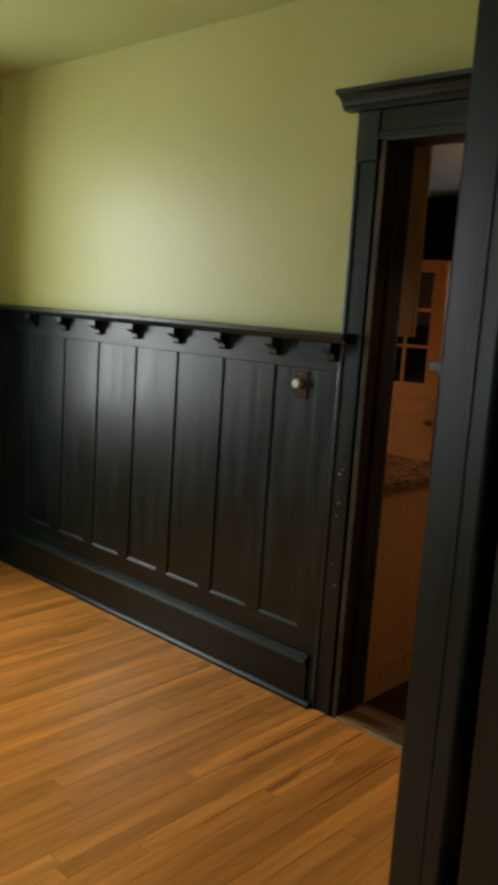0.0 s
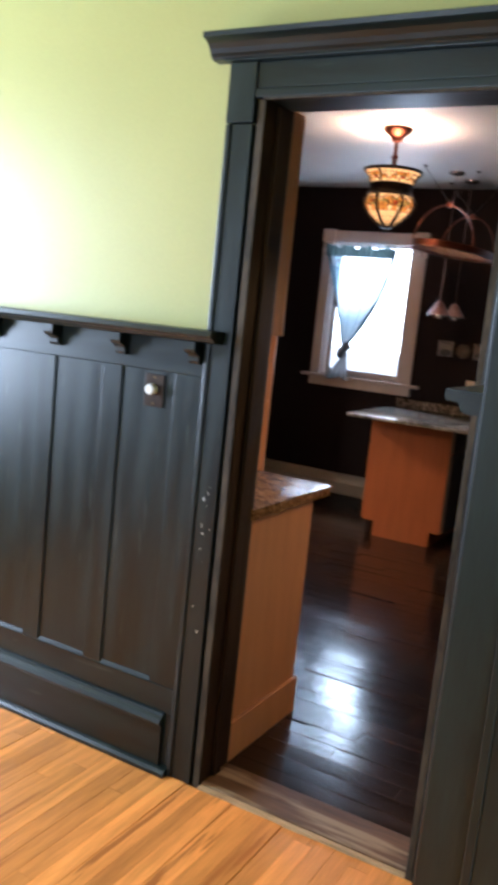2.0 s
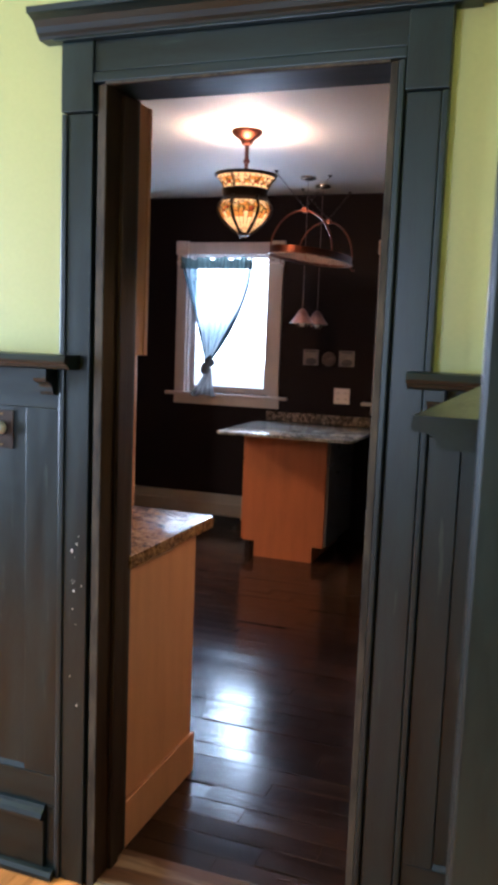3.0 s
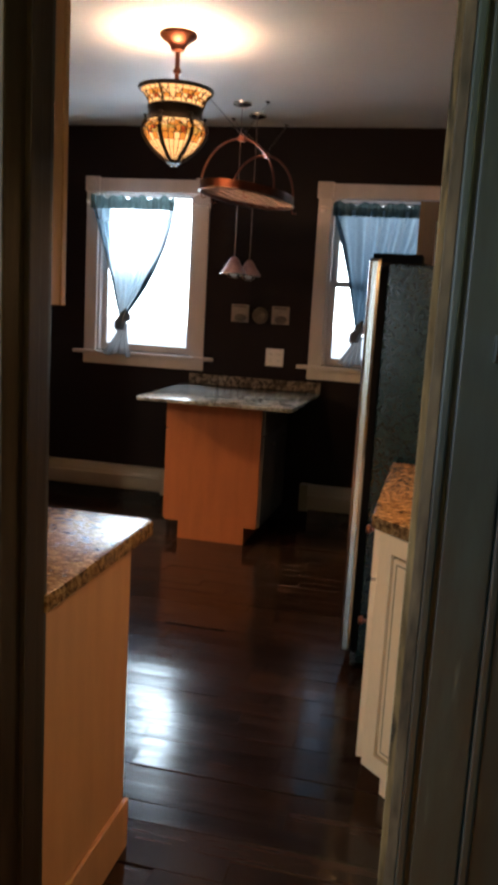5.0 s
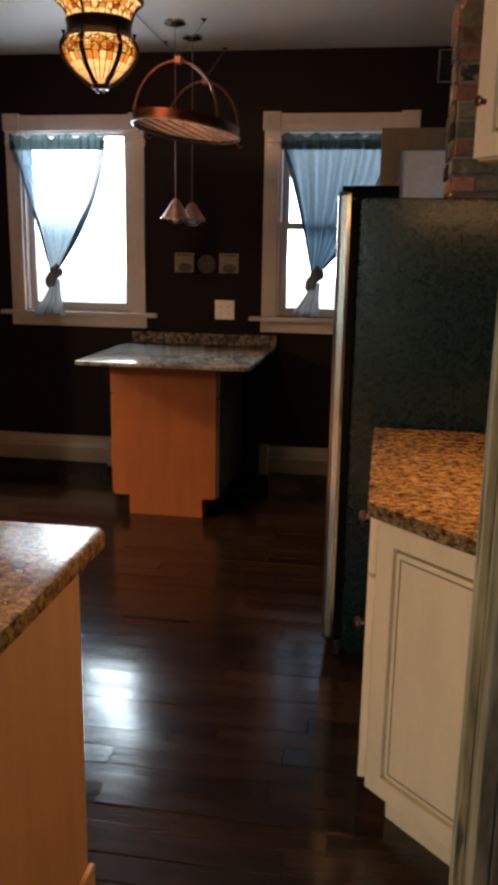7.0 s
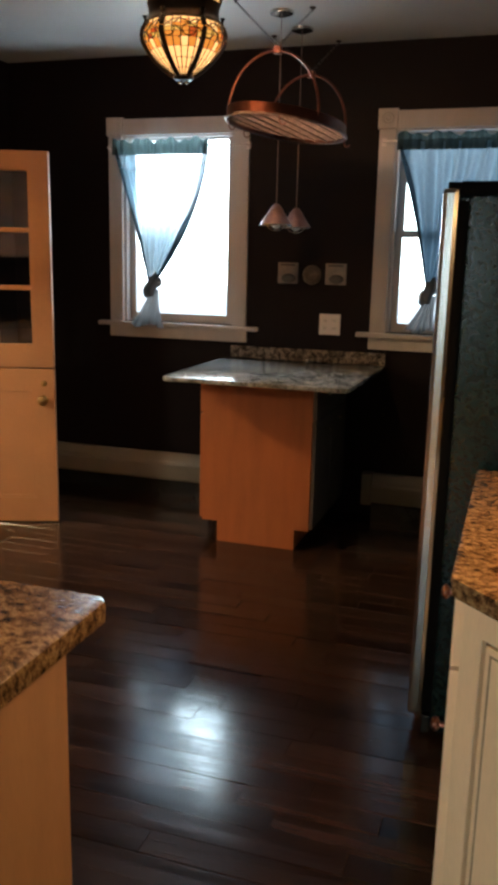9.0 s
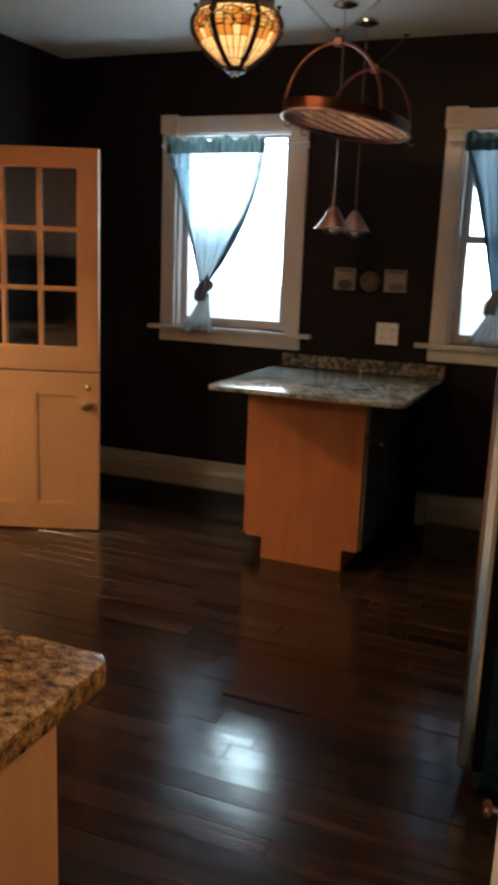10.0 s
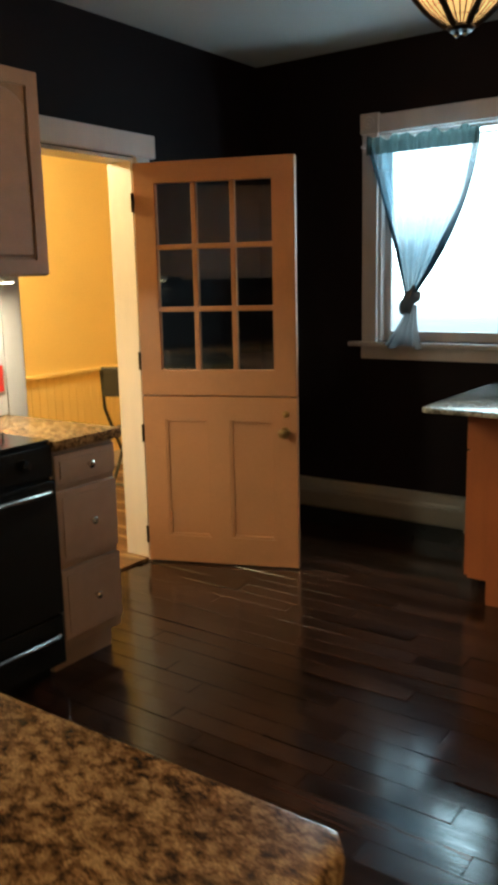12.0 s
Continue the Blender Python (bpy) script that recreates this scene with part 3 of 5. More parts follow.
part("head_worn_edge", boxes((DX0, DX1, 2.5905, 2.603, 2.137, 2.1425)), WORN, cas, "worn bare-wood edge of the head")
part("frieze", boxes((DX0 - 0.0365, DX1 + 0.0365, 2.594, 2.62, 2.169, 2.2415), bevel=0.002), TRIM_H, cas)
part("crown", extrude_profile([(2.62, 2.249), (2.578, 2.249), (2.574, 2.256), (2.566, 2.262), (2.560, 2.274), (2.548, 2.286), (2.532, 2.293), (2.522, 2.295), (2.520, 2.308), (2.526, 2.312), (2.62, 2.312)], -1.845, -0.725), TRIM_H, cas)
part("crown_return", boxes((-1.80, -0.77, 2.572, 2.62, 2.242, 2.2485), bevel=0.002), TRIM_H, cas)
part("threshold", boxes((DX0, DX1, 2.61, 2.772, -0.01, 0.013), bevel=0.004), THRESH, cas, "worn brown wooden threshold")
part("threshold_strip", boxes((DX0, DX1, 2.592, 2.6095, -0.01, 0.010), bevel=0.003), STRIP, cas, "pale worn strip along the threshold")

# cased opening with a pocket door
op = thing("door_2", (0, 0, 0), "black stained wide cased opening with pocket door slot", "doorway", kind="structure")
part("casing", boxes((-0.620, -0.588, 1.316, 1.44, 0, 2.24), bevel=0.004), TRIM, op)
part("jamb_board", boxes((-0.618, -0.5262, 1.312, 1.36, 0, HEAD + 0.01), bevel=0.003), TRIM, op)
part("jamb_bead", boxes((-0.566, -0.556, 1.308, 1.336, 0, HEAD), bevel=0.0015), TRIM, op)
part("jamb_board", boxes((-0.4888, -0.39, 1.312, 1.36, 0, HEAD + 0.01), bevel=0.003), TRIM, op)
part("casing", boxes((-0.42, -0.39, 1.3605, 1.46, 0, 2.24), bevel=0.004), TRIM, op)
part("casing", boxes((-0.620, -0.588, -0.66, -0.55, 0, 2.24), bevel=0.004), TRIM, op)
part("casing", boxes((-0.42, -0.39, -0.66, -0.55, 0, 2.24), bevel=0.004), TRIM, op)
part("jamb_board", boxes((-0.620, -0.39, -0.549, -0.53, 0, HEAD + 0.01)), TRIM, op)
part("head_board", boxes((-0.620, -0.39, -0.53, 1.312, HEAD - 0.01, HEAD + 0.015)), TRIM, op)
part("head_casing", boxes((-0.622, -0.588, -0.66, 1.44, 2.2405, 2.34), bevel=0.004), TRIM, op)
part("head_casing", boxes((-0.42, -0.388, -0.66, 1.46, 2.2405, 2.34), bevel=0.004), TRIM, op)
part("slot_lining", boxes((-0.5295, -0.5265, 1.3605, 2.3, 0, HEAD + 0.01)), TRIM, op)
part("slot_lining", boxes((-0.4885, -0.4855, 1.3605, 2.3, 0, HEAD + 0.01)), TRIM, op)
pocket = thing("pocket_door", (-0.508, 1.385, 0.01), "black stained pocket door edge with a brass latch", "door")
part("door_edge", boxes((-0.016, 0.016, 0, 0.9, 0, 2.12), bevel=0.002), TRIM, pocket)
plate = part("latch_plate", boxes((-0.011, 0.011, -0.0035, 0.0, 0.62, 0.80), bevel=0.001), BRASS, pocket, "aged brass latch plate")
part("latch_pull", boxes((-0.006, 0.006, -0.014, -0.003, 0.66, 0.72), bevel=0.003), BRASS, plate)
part("keyhole", boxes((-0.004, 0.004, -0.0045, -0.003, 0.755, 0.775)), BLACK, plate)

chips = [(-1.742, 0.95, 0.004), (-1.728, 0.97, 0.0028), (-1.735, 0.84, 0.0028), (-1.738, 0.79, 0.002), (-1.722, 0.52, 0.003), (-1.745, 0.60, 0.002)]
rnd = random.Random(21)
chips += [(-1.733 + rnd.gauss(0, 0.013), 0.86 + rnd.gauss(0, 0.10), rnd.uniform(0.0008, 0.0016)) for _ in range(9)]
for x, z, r in chips:
    bm = bmesh.new()
    lathe(bm, [(0.0, 0.0006), (r * 0.6, 0.0006), (r, 0.0)], 7, m=Matrix.Translation((x, 2.5938, z)) @ pose(0, 0, 0, 90, 0, 0) @ Matrix.Diagonal((0.7, 1.5, 1, 1)))
    part("paint_chip", bm, PLATE, cas, "pale chip in the black finish")

dim = thing("dimmer_switch", (-1.973, 2.607, 1.26), "small bronze wall plate with a round pale dimmer knob", "light switch")
part("plate", boxes((-0.036, 0.036, -0.005, 0.0, -0.052, 0.052), bevel=0.002), BRONZE, dim)
bm = bmesh.new()
lathe(bm, [(0.0, 0.0), (0.017, 0.0), (0.0185, 0.003), (0.018, 0.02), (0.015, 0.026), (0.0, 0.027)], 24, m=pose(-0.002, -0.005, 0.004, 90, 0, 0))
part("knob", bm, PLATE, dim, "round ivory dimmer knob", smooth=True)
for dz in (-0.042, 0.042):
    bm = bmesh.new()
    tube(bm, (0, -0.0045, dz), (0, -0.0065, dz), 0.003)
    part("screw", bm, BRASS, dim)

# dining and hall windows, behind the walker
w = thing("window_5", (0, 0, 0), "dark framed sash window letting daylight in", "window", kind="structure")
part("window_frame", ring_bm(-3.2, -2.0, 0.77, 2.35, 0.1, 0.1, 0.08, 0.1, -1.6, -1.57), TRIM, w)
part("meeting_rail", boxes((-3.1, -2.1, -1.68, -1.65, 1.53, 1.58)), TRIM, w)
for nm, x, y0, y1, s in (("window_3", -4.23, 1.0, 1.95, 1), ("window_4", 2.60, -0.5, 0.9, -1)):
    w = thing(nm, (0, 0, 0), "dark framed sash window letting daylight in", "window", kind="structure")
    xa, xb = sorted((x, x + s * 0.03))
    part("window_frame", boxes((xa, xb, y0 - 0.1, y0, 0.80, 2.35), (xa, xb, y1, y1 + 0.1, 0.80, 2.35), (xa, xb, y0, y1, 2.25, 2.35), (xa, xb, y0, y1, 0.78, 0.85), bevel=0.003), TRIM, w)
    xa, xb = sorted((x - s * 0.08, x - s * 0.05))
    part("meeting_rail", boxes((xa, xb, y0, y1, 1.53, 1.58)), TRIM, w)
part_base = thing("baseboard_hall", (0, 0, 0), "black stained baseboard", "baseboard", kind="structure")
part("board", boxes((-4.23, 2.6, -1.6, -1.575, 0, 0.2), bevel=0.003), TRIM_H, part_base)
part("board", boxes((-0.385, 2.6, 2.595, 2.62, 0, 0.2), bevel=0.003), TRIM_H, part_base)

# ---- kitchen windows and trim ----


def kitchen_window(name, hole, label, double=True):
    a, b, c, d = hole
    w = thing(name, (0, KY, 0), label, "window", kind="structure")
    for x0, x1 in ((a - 0.085, a + 0.004), (b - 0.004, b + 0.085)):
        part("side_casing", boxes((x0, x1, -0.022, 0, c - 0.004, d - 0.0), bevel=0.003), SASH, w)
    for x0, x1 in ((a - 0.095, a + 0.012), (b - 0.012, b + 0.095)):
        blk = part("corner_block", boxes((x0, x1, -0.03, 0, d + 0.001, d + 0.105), bevel=0.004), SASH, w)
        bm = bmesh.new()
        cx = (x0 + x1) / 2
        lathe(bm, [(0.006, 0.0), (0.012, 0.004), (0.020, 0.001), (0.028, 0.004), (0.034, 0.0)], 24, m=pose(cx, -0.030, d + 0.053, 90, 0, 0))
        part("rosette", bm, SASH, blk, smooth=True)
    part("head_casing", boxes((a + 0.0125, b - 0.0125, -0.022, 0, d + 0.001, d + 0.095), bevel=0.003), SASH, w)
    part("window_sill", boxes((a - 0.16, b + 0.16, -0.05, 0.06, c - 0.03, c - 0.005), bevel=0.005), SASH, w)
    part("apron", boxes((a - 0.09, b + 0.09, -0.02, 0, c - 0.10, c - 0.031), bevel=0.003), SASH, w)
    for x0, x1 in ((a, a + 0.022), (b - 0.022, b)):
        part("jamb", boxes((x0, x1, 0.001, 0.15, c - 0.004, d)), SASH, w)
    part("head_jamb", boxes((a + 0.022, b - 0.022, 0.001, 0.15, d - 0.008, d)), SASH, w)
    mid = (c + d) / 2
    rows = (("lower_sash", c - 0.004, mid + 0.02, 0.045), ("upper_sash", mid - 0.02, d - 0.008, 0.085))
    for nm, z0, z1, y in rows if double else (("lower_sash", c - 0.004, d - 0.008, 0.045),):
        s = part(nm, ring_bm(a + 0.022, b - 0.022, z0, z1, 0.04, 0.04, 0.055 if nm == "lower_sash" else 0.04, 0.04 if double and nm == "lower_sash" else 0.016, y, y + 0.035, 0.002), SASH, w)
        g = part("pane", boxes((a + 0.06, b - 0.06, y + 0.015, y + 0.018, z0 + 0.03, z1 - 0.01)), PANE, s)
        g.visible_shadow = False
    if double:
        part("sash_lock", boxes(((a + b) / 2 - 0.025, (a + b) / 2 + 0.025, 0.03, 0.05, mid + 0.02, mid + 0.035), bevel=0.004), BRASS, w)
    return w


kitchen_window("window_1", W1, "white painted sash window with corner blocks, bright daylight behind", False)
kitchen_window("window_2", W2, "white painted sash window with corner blocks beside the fridge")


def curtain(x0, x1, zt, knot, zb, tail, seed, label, gather=0.018, cloth=None):
    """A gathered sheer panel on a rod, pulled in to a knot, with a ruffled dark heading."""
    rnd = random.Random(seed)
    c = thing("curtain", (0, KY - 0.075, 0), label, "curtain", "kitchen curtains")
    ph = [rnd.uniform(0, 6.28) for _ in range(6)]

    def sheet(bm, rows, cols, f):
        vs = [[bm.verts.new(f(i / (rows - 1), j / (cols - 1))) for j in range(cols)] for i in range(rows)]
        for i in range(rows - 1):
            for j in range(cols - 1):
                bm.faces.new((vs[i][j], vs[i][j + 1], vs[i + 1][j + 1], vs[i + 1][j]))

    kx, kz = knot

    def body(u, v):
        e = u ** (1.15 + 0.95 * v)
        edge = 0.035 * math.sin(math.pi * u) * (v - 0.5)
        x = (x0 + (x1 - x0) * v) * (1 - e) + (kx + 0.045 * (v - 0.5)) * e - edge * 1.2
        z = zt + (kz - zt) * u
        amp = gather * (0.5 + 0.9 * u * (1 - u) * 2)
        y = amp * (math.sin(v * 44 + ph[0] + 2 * math.sin(v * 7 + ph[1])) + 0.5 * math.sin(v * 23 + ph[2])) * (1 - 0.55 * u)
        return (x, y, z)
    bm = bmesh.new()
    sheet(bm, 26, 110, body)
    part("panel", bm, cloth or CURTAIN, c, "sheer blue cloth glowing with daylight", smooth=True)

    for lo, hi in ((0.0, 0.12), (0.86, 1.0)):
        bm = bmesh.new()

        def edge_fold(u, v, lo=lo, hi=hi):
            grow = 0.25 + 0.75 * u + 0.12 * math.sin(u * 9 + ph[3])
            w = lo + (hi - lo) * v * grow if lo == 0.0 else hi - (hi - lo) * v * grow
            x, y, z = body(u, w)
            return (x, y * 0.6 - 0.012 + 0.008 * math.sin(v * 19 + u * 3), z)
        sheet(bm, 26, 24, edge_fold)
        part("gathered_edge", bm, GATHER, c, "darker gathered hem", smooth=True)

    def head(u, v):
        top = 0.014 * (math.sin(v * 51 + ph[3]) * 0.5 + math.sin(v * 23 + ph[4]) * 0.6) if u < 0.3 else 0.0
        y = 0.008 * math.sin(v * 85 + ph[5] + math.sin(v * 13)) - 0.006
        return (x0 - 0.004 + (x1 - x0 + 0.008) * v, y - 0.016, zt + 0.042 + top - 0.084 * u)
    bm = bmesh.new()
    sheet(bm, 7, 120, head)
    part("heading", bm, HEADER, c, "dark green ruffled heading", smooth=True)
    bm = bmesh.new()
    bmesh.ops.create_icosphere(bm, subdivisions=3, radius=0.057)
    for vtx in bm.verts:
        p = vtx.co
        k = 1 + 0.16 * math.sin(p.x * 110 + p.z * 60) + 0.12 * noise.noise(p * 30)
        pinch = 0.62 + 0.28 * abs(p.z) / 0.057
        vtx.co = Vector((p.x * k * pinch + 0.008 * math.sin(p.z * 60), p.y * k * 0.75, p.z * k * 1.35))
    bmesh.ops.transform(bm, matrix=pose(kx, 0, kz - 0.022, 0, 25, 0), verts=bm.verts)
    part("knot", bm, TAIL, c, "cloth tied in a knot", smooth=True)

    def skirt(u, v):
        w = 0.05 + tail * (0.55 * u + 0.45 * u ** 2.5)
        x = kx + 0.012 - 0.055 * u + w * (v - 0.5)
        y = 0.014 * math.sin(v * 26 + ph[1]) * (0.4 + u)
        return (x, y, kz - 0.045 - (kz - 0.045 - zb) * u + 0.012 * math.sin(v * 9 + ph[2]) * u)
    bm = bmesh.new()
    sheet(bm, 14, 40, skirt)
    part("tail", bm, TAIL, c, smooth=True)
    return c


curtain(-3.435, -2.825, 2.122, (-3.185, 1.345), 1.078, 0.17, 4, "sheer blue curtain tied in a knot, pulled to one side")
curtain(-1.735, -1.075, 2.122, (-1.52, 1.36), 1.115, 0.13, 9, "sheer blue curtain tied in a knot beside the fridge", 0.036, CURTAIN2)
for x0, x1 in ((-3.48, -2.60), (-1.82, -0.97)):
    r = thing("curtain_rod", (0, KY - 0.075, 2.130), "thin white curtain rod across the window casing", "curtain rod", "curtain rods")
    bm = bmesh.new()
    sweep(bm, [(x0, 0.05, 0), (x0, 0.01, 0), (x0 + 0.012, 0, 0), (x1 - 0.012, 0, 0), (x1, 0.01, 0), (x1, 0.05, 0)], 0.006)
    part("rod", bm, WHITE, r, smooth=True)
    part("rod_bracket", boxes((x0 - 0.012, x0 + 0.012, 0.04, 0.053, -0.02, 0.02)), WHITE, r)
    part("rod_bracket", boxes((x1 - 0.012, x1 + 0.012, 0.04, 0.053, -0.02, 0.02)), WHITE, r)


def heater(x0, x1, label):
    h = thing("baseboard_heater", (0, KY, 0), label, "heater", "baseboard heaters")
    part("cover", extrude_profile([(0, 0.10), (-0.062, 0.10), (-0.066, 0.11), (-0.066, 0.20), (-0.058, 0.21), (-0.052, 0.225), (-0.03, 0.256), (-0.02, 0.266), (0, 0.269)], x0 + 0.05, x1 - 0.05), HEATER, h)
    part("damper", boxes((x0 + 0.055, x1 - 0.055, -0.071, -0.0665, 0.115, 0.195), bevel=0.001), HEATER, h)
    # full-length black box that stands in for the dark gap below the cover
    part("foot", boxes((x0 + 0.06, x1 - 0.06, -0.05, -0.0, 0.0, 0.0995)), BLACK, h)
    for x in (x0, x1 - 0.06):
        part("end_cap", boxes((x, x + 0.06, -0.078, 0, 0.085, 0.274), bevel=0.005), HEATER, h)


heater(-4.17, -2.80, "cream metal baseboard heater along the maroon wall")
heater(-1.84, -0.55, "cream metal baseboard heater beside the fridge")

# pantry doorway casing
pd = thing("door_3", (KX0, 0, 0), "cream painted pantry doorway casing", "doorway", kind="structure")
part("side_casing", boxes((0, 0.022, PY0 - 0.10, PY0, 0, 2.05), bevel=0.003), WHITE, pd)
part("side_casing", boxes((0, 0.022, PY1, PY1 + 0.10, 0, 2.05), bevel=0.003), WHITE, pd)
part("head_casing", boxes((0, 0.026, PY0 - 0.14, PY1 + 0.14, 2.0505, 2.16), bevel=0.005), WHITE, pd)
part("jamb", boxes((-0.155, 0.003, PY1 - 0.018, PY1 - 0.001, 0, 2.046)), WHITE, pd)
part("jamb", boxes((-0.155, 0.003, PY0 + 0.001, PY0 + 0.018, 0, 2.046)), WHITE, pd)
part("head_jamb", boxes((-0.155, 0.003, PY0 + 0.019, PY1 - 0.019, 2.03, 2.046)), WHITE, pd)
part("threshold", boxes((-0.155, 0.002, PY0 + 0.019, PY1 - 0.019, -0.01, 0.014), bevel=0.004), THRESH, pd, "worn wooden threshold")

# dutch door, standing open into the kitchen
dd = thing("dutch_door", (-4.19, 5.886, 0.010), "cream painted dutch door with nine panes, standing open", "door", turn=21.4)
DW, DT, SPLIT = 0.797, 0.044, 0.875
PX0, PX1, PZ0, PZ1 = 0.108, 0.685, 1.005, 1.905
up = part("upper_leaf", ring_bm(0.0, DW, SPLIT + 0.002, 2.005, PX0, DW - PX1, PZ0 - SPLIT - 0.002, 2.005 - PZ1, -DT, 0, 0.004), CREAM, dd)
for i in (1, 2):
    x = PX0 + (PX1 - PX0) * i / 3
    part("muntin", boxes((x - 0.012, x + 0.012, -DT + 0.004, -0.004, PZ0, PZ1), bevel=0.003), CREAM, up)
    z = PZ0 + (PZ1 - PZ0) * i / 3
    part("muntin", boxes((PX0, PX1, -DT + 0.005, -0.005, z - 0.012, z + 0.012), bevel=0.003), CREAM, up)
for i in range(3):
    for j in range(3):
        xa, za = PX0 + (PX1 - PX0) * i / 3, PZ0 + (PZ1 - PZ0) * j / 3
        g = part("pane", boxes((xa + 0.006, xa + 0.186, -0.024, -0.021, za + 0.006, za + 0.294)), DARKPANE, up)
bm = wall_grid("x", 0.0, DW, -DT, 0.0, SPLIT - 0.004, [(0.115, 0.345, 0.14, 0.755), (0.455, DW - 0.115, 0.14, 0.755)])
low = part("lower_leaf", bm, CREAM, dd)
for x0, x1 in ((0.115, 0.345), (0.455, DW - 0.115)):
    part("recessed_panel", boxes((x0, x1, -DT + 0.012, -0.012, 0.14, 0.755)), CREAM, low)
    for r in ((x0, x0 + 0.014, 0.14, 0.755), (x1 - 0.014, x1, 0.14, 0.755), (x0 + 0.014, x1 - 0.014, 0.14, 0.154), (x0 + 0.014, x1 - 0.014, 0.741, 0.755)):
        part("panel_moulding", boxes((r[0], r[1], -DT + 0.003, -DT + 0.013, r[2], r[3]), bevel=0.003), CREAM, low)
bm = bmesh.new()
lathe(bm, [(0.0, 0), (0.026, 0), (0.026, 0.004), (0.012, 0.008), (0.010, 0.028), (0.020, 0.034), (0.027, 0.046), (0.024, 0.058), (0.0, 0.064)], 24, m=pose(DW - 0.06, -DT, 0.70, 90, 0, 0))
part("knob", bm, BRASS, low, "aged brass door knob", smooth=True)
bm = bmesh.new()
lathe(bm, [(0.0, 0), (0.017, 0), (0.017, 0.006), (0.012, 0.010), (0.0, 0.011)], 20, m=pose(DW - 0.055, -DT, 0.79, 90, 0, 0))
part("deadbolt", bm, BRASS, low, "small brass deadbolt rose", smooth=True)
for z in (0.14, 0.68, 1.05, 1.82):
    bm = bmesh.new()
    tube(bm, (-0.006, -DT - 0.004, z - 0.045), (-0.006, -DT - 0.004, z + 0.045), 0.007)
    part("hinge", bm, BRONZE, low if z < SPLIT else up, "dark hinge barrel")

# ---- kitchen cabinets ----


def knob_bm(at, out, r=0.015):
    bm = bmesh.new()
    q = Vector(out).to_track_quat("Z", "Y").to_matrix().to_4x4()
    lathe(bm, [(0.0, 0), (0.007, 0), (0.006, 0.012), (r, 0.018), (r, 0.024), (r * 0.6, 0.029), (0.0, 0.03)], 18, m=Matrix.Translation(at) @ q)
    return bm


def raised_panel(parent, name, x0, x1, z0, z1, y, material, arch=False, glaze=True):
    """A cabinet front that faces -y, in its parent's frame: frame, glazed groove, raised field."""
    fw = 0.055
    d = part(name, ring_bm(x0, x1, z0, z1, fw, fw, fw, fw, y - 0.02, y), material, parent)
    part("groove", boxes((x0 + fw - 0.001, x1 - fw + 0.001, y - 0.008, y - 0.001, z0 + fw - 0.001, z1 - fw + 0.001)), GLAZE if glaze else material, d, "dark glaze in the panel groove")
    bm = bmesh.new()
    cuboid(bm, x0 + fw + 0.008, x1 - fw - 0.008, y - 0.017, y - 0.0075, z0 + fw + 0.008, z1 - fw - 0.008, bevel=0.008)
    part("field", bm, material, d)
    part("bead", ring_bm(x0 + fw + 0.022, x1 - fw - 0.022, z0 + fw + 0.022, z1 - fw - 0.022, 0.004, 0.004, 0.004, 0.004, y - 0.0178, y - 0.016, 0), GLAZE if glaze else material, d, "fine brown glaze line")
    return d


# south run: end panel seen beside the doorway
sb = thing("base_cabinet", (0, 0, 0), "pale maple base cabinet end panel with plinth", "cabinet")
part("body", boxes((-4.19, -1.700, 2.775, 3.27, 0.10, 0.864)), MAPLE, sb)
part("end_panel", boxes((-1.699, -1.682, 2.782, 3.285, 0.0, 0.864), bevel=0.002), MAPLE, sb)
part("plinth", boxes((-1.6815, -1.668, 2.782, 3.292, 0.0, 0.145), bevel=0.004), MAPLE, sb)
bm = bmesh.new()
prism(bm, [(-4.19, 2.765), (-1.655, 2.765), (-1.655, 3.375), (-1.675, 3.397), (-4.19, 3.397)], 0.866, 0.906, bevel=0.009)
tagged(new("countertop", mesh_of("countertop", bm, GRANITE, True)), "polished gold and brown granite countertop with eased edge", "countertop")

us = thing("wall_cabinet", (0, 0, 0), "pale maple wall cabinet end beside the doorway", "cabinet")
part("body", boxes((-3.80, -1.789, 2.765, 3.068, 1.466, 2.215), bevel=0.002), MAPLE, us)
part("face_frame", boxes((-3.80, -1.786, 3.069, 3.09, 1.466, 2.215), bevel=0.002), MAPLE, us)

# west run: drawers, range, wall cabinet
dr = thing("drawer_cabinet", (-3.57, 4.685, 0), "taupe glazed three-drawer base cabinet with nickel knobs", "cabinet", turn=90)
part("body", boxes((0.0, 0.315, 0.0, 0.61, 0.10, 0.864), bevel=0.002), TAUPE, dr)
part("toe_kick", boxes((0.005, 0.31, 0.055, 0.60, 0.0, 0.0995)), TAUPE, dr)
for z0, z1 in ((0.735, 0.85), (0.44, 0.712), (0.145, 0.415)):
    f = part("drawer", boxes((0.006, 0.309, -0.02, -0.001, z0, z1), bevel=0.006), TAUPE, dr)
    part("drawer_field", boxes((0.03, 0.285, -0.024, -0.0205, z0 + 0.024, z1 - 0.024), bevel=0.0015), TAUPE, f)
    part("knob", knob_bm((0.165, -0.0245, (z0 + z1) / 2), (0, -1, 0)), NICKEL, f, "round nickel knob", smooth=True)
bm = bmesh.new()
prism(bm, [(-4.19, 4.683), (-3.53, 4.683), (-3.53, 5.017), (-4.19, 5.017)], 0.866, 0.906, bevel=0.008)
tagged(new("countertop", mesh_of("countertop", bm, GRANITE, True)), "granite countertop over the taupe drawers beside the range", "countertop")
bm = bmesh.new()
cuboid(bm, -4.195, -4.175, 4.665, 5.005, 0.908, 1.46, bevel=0.002)
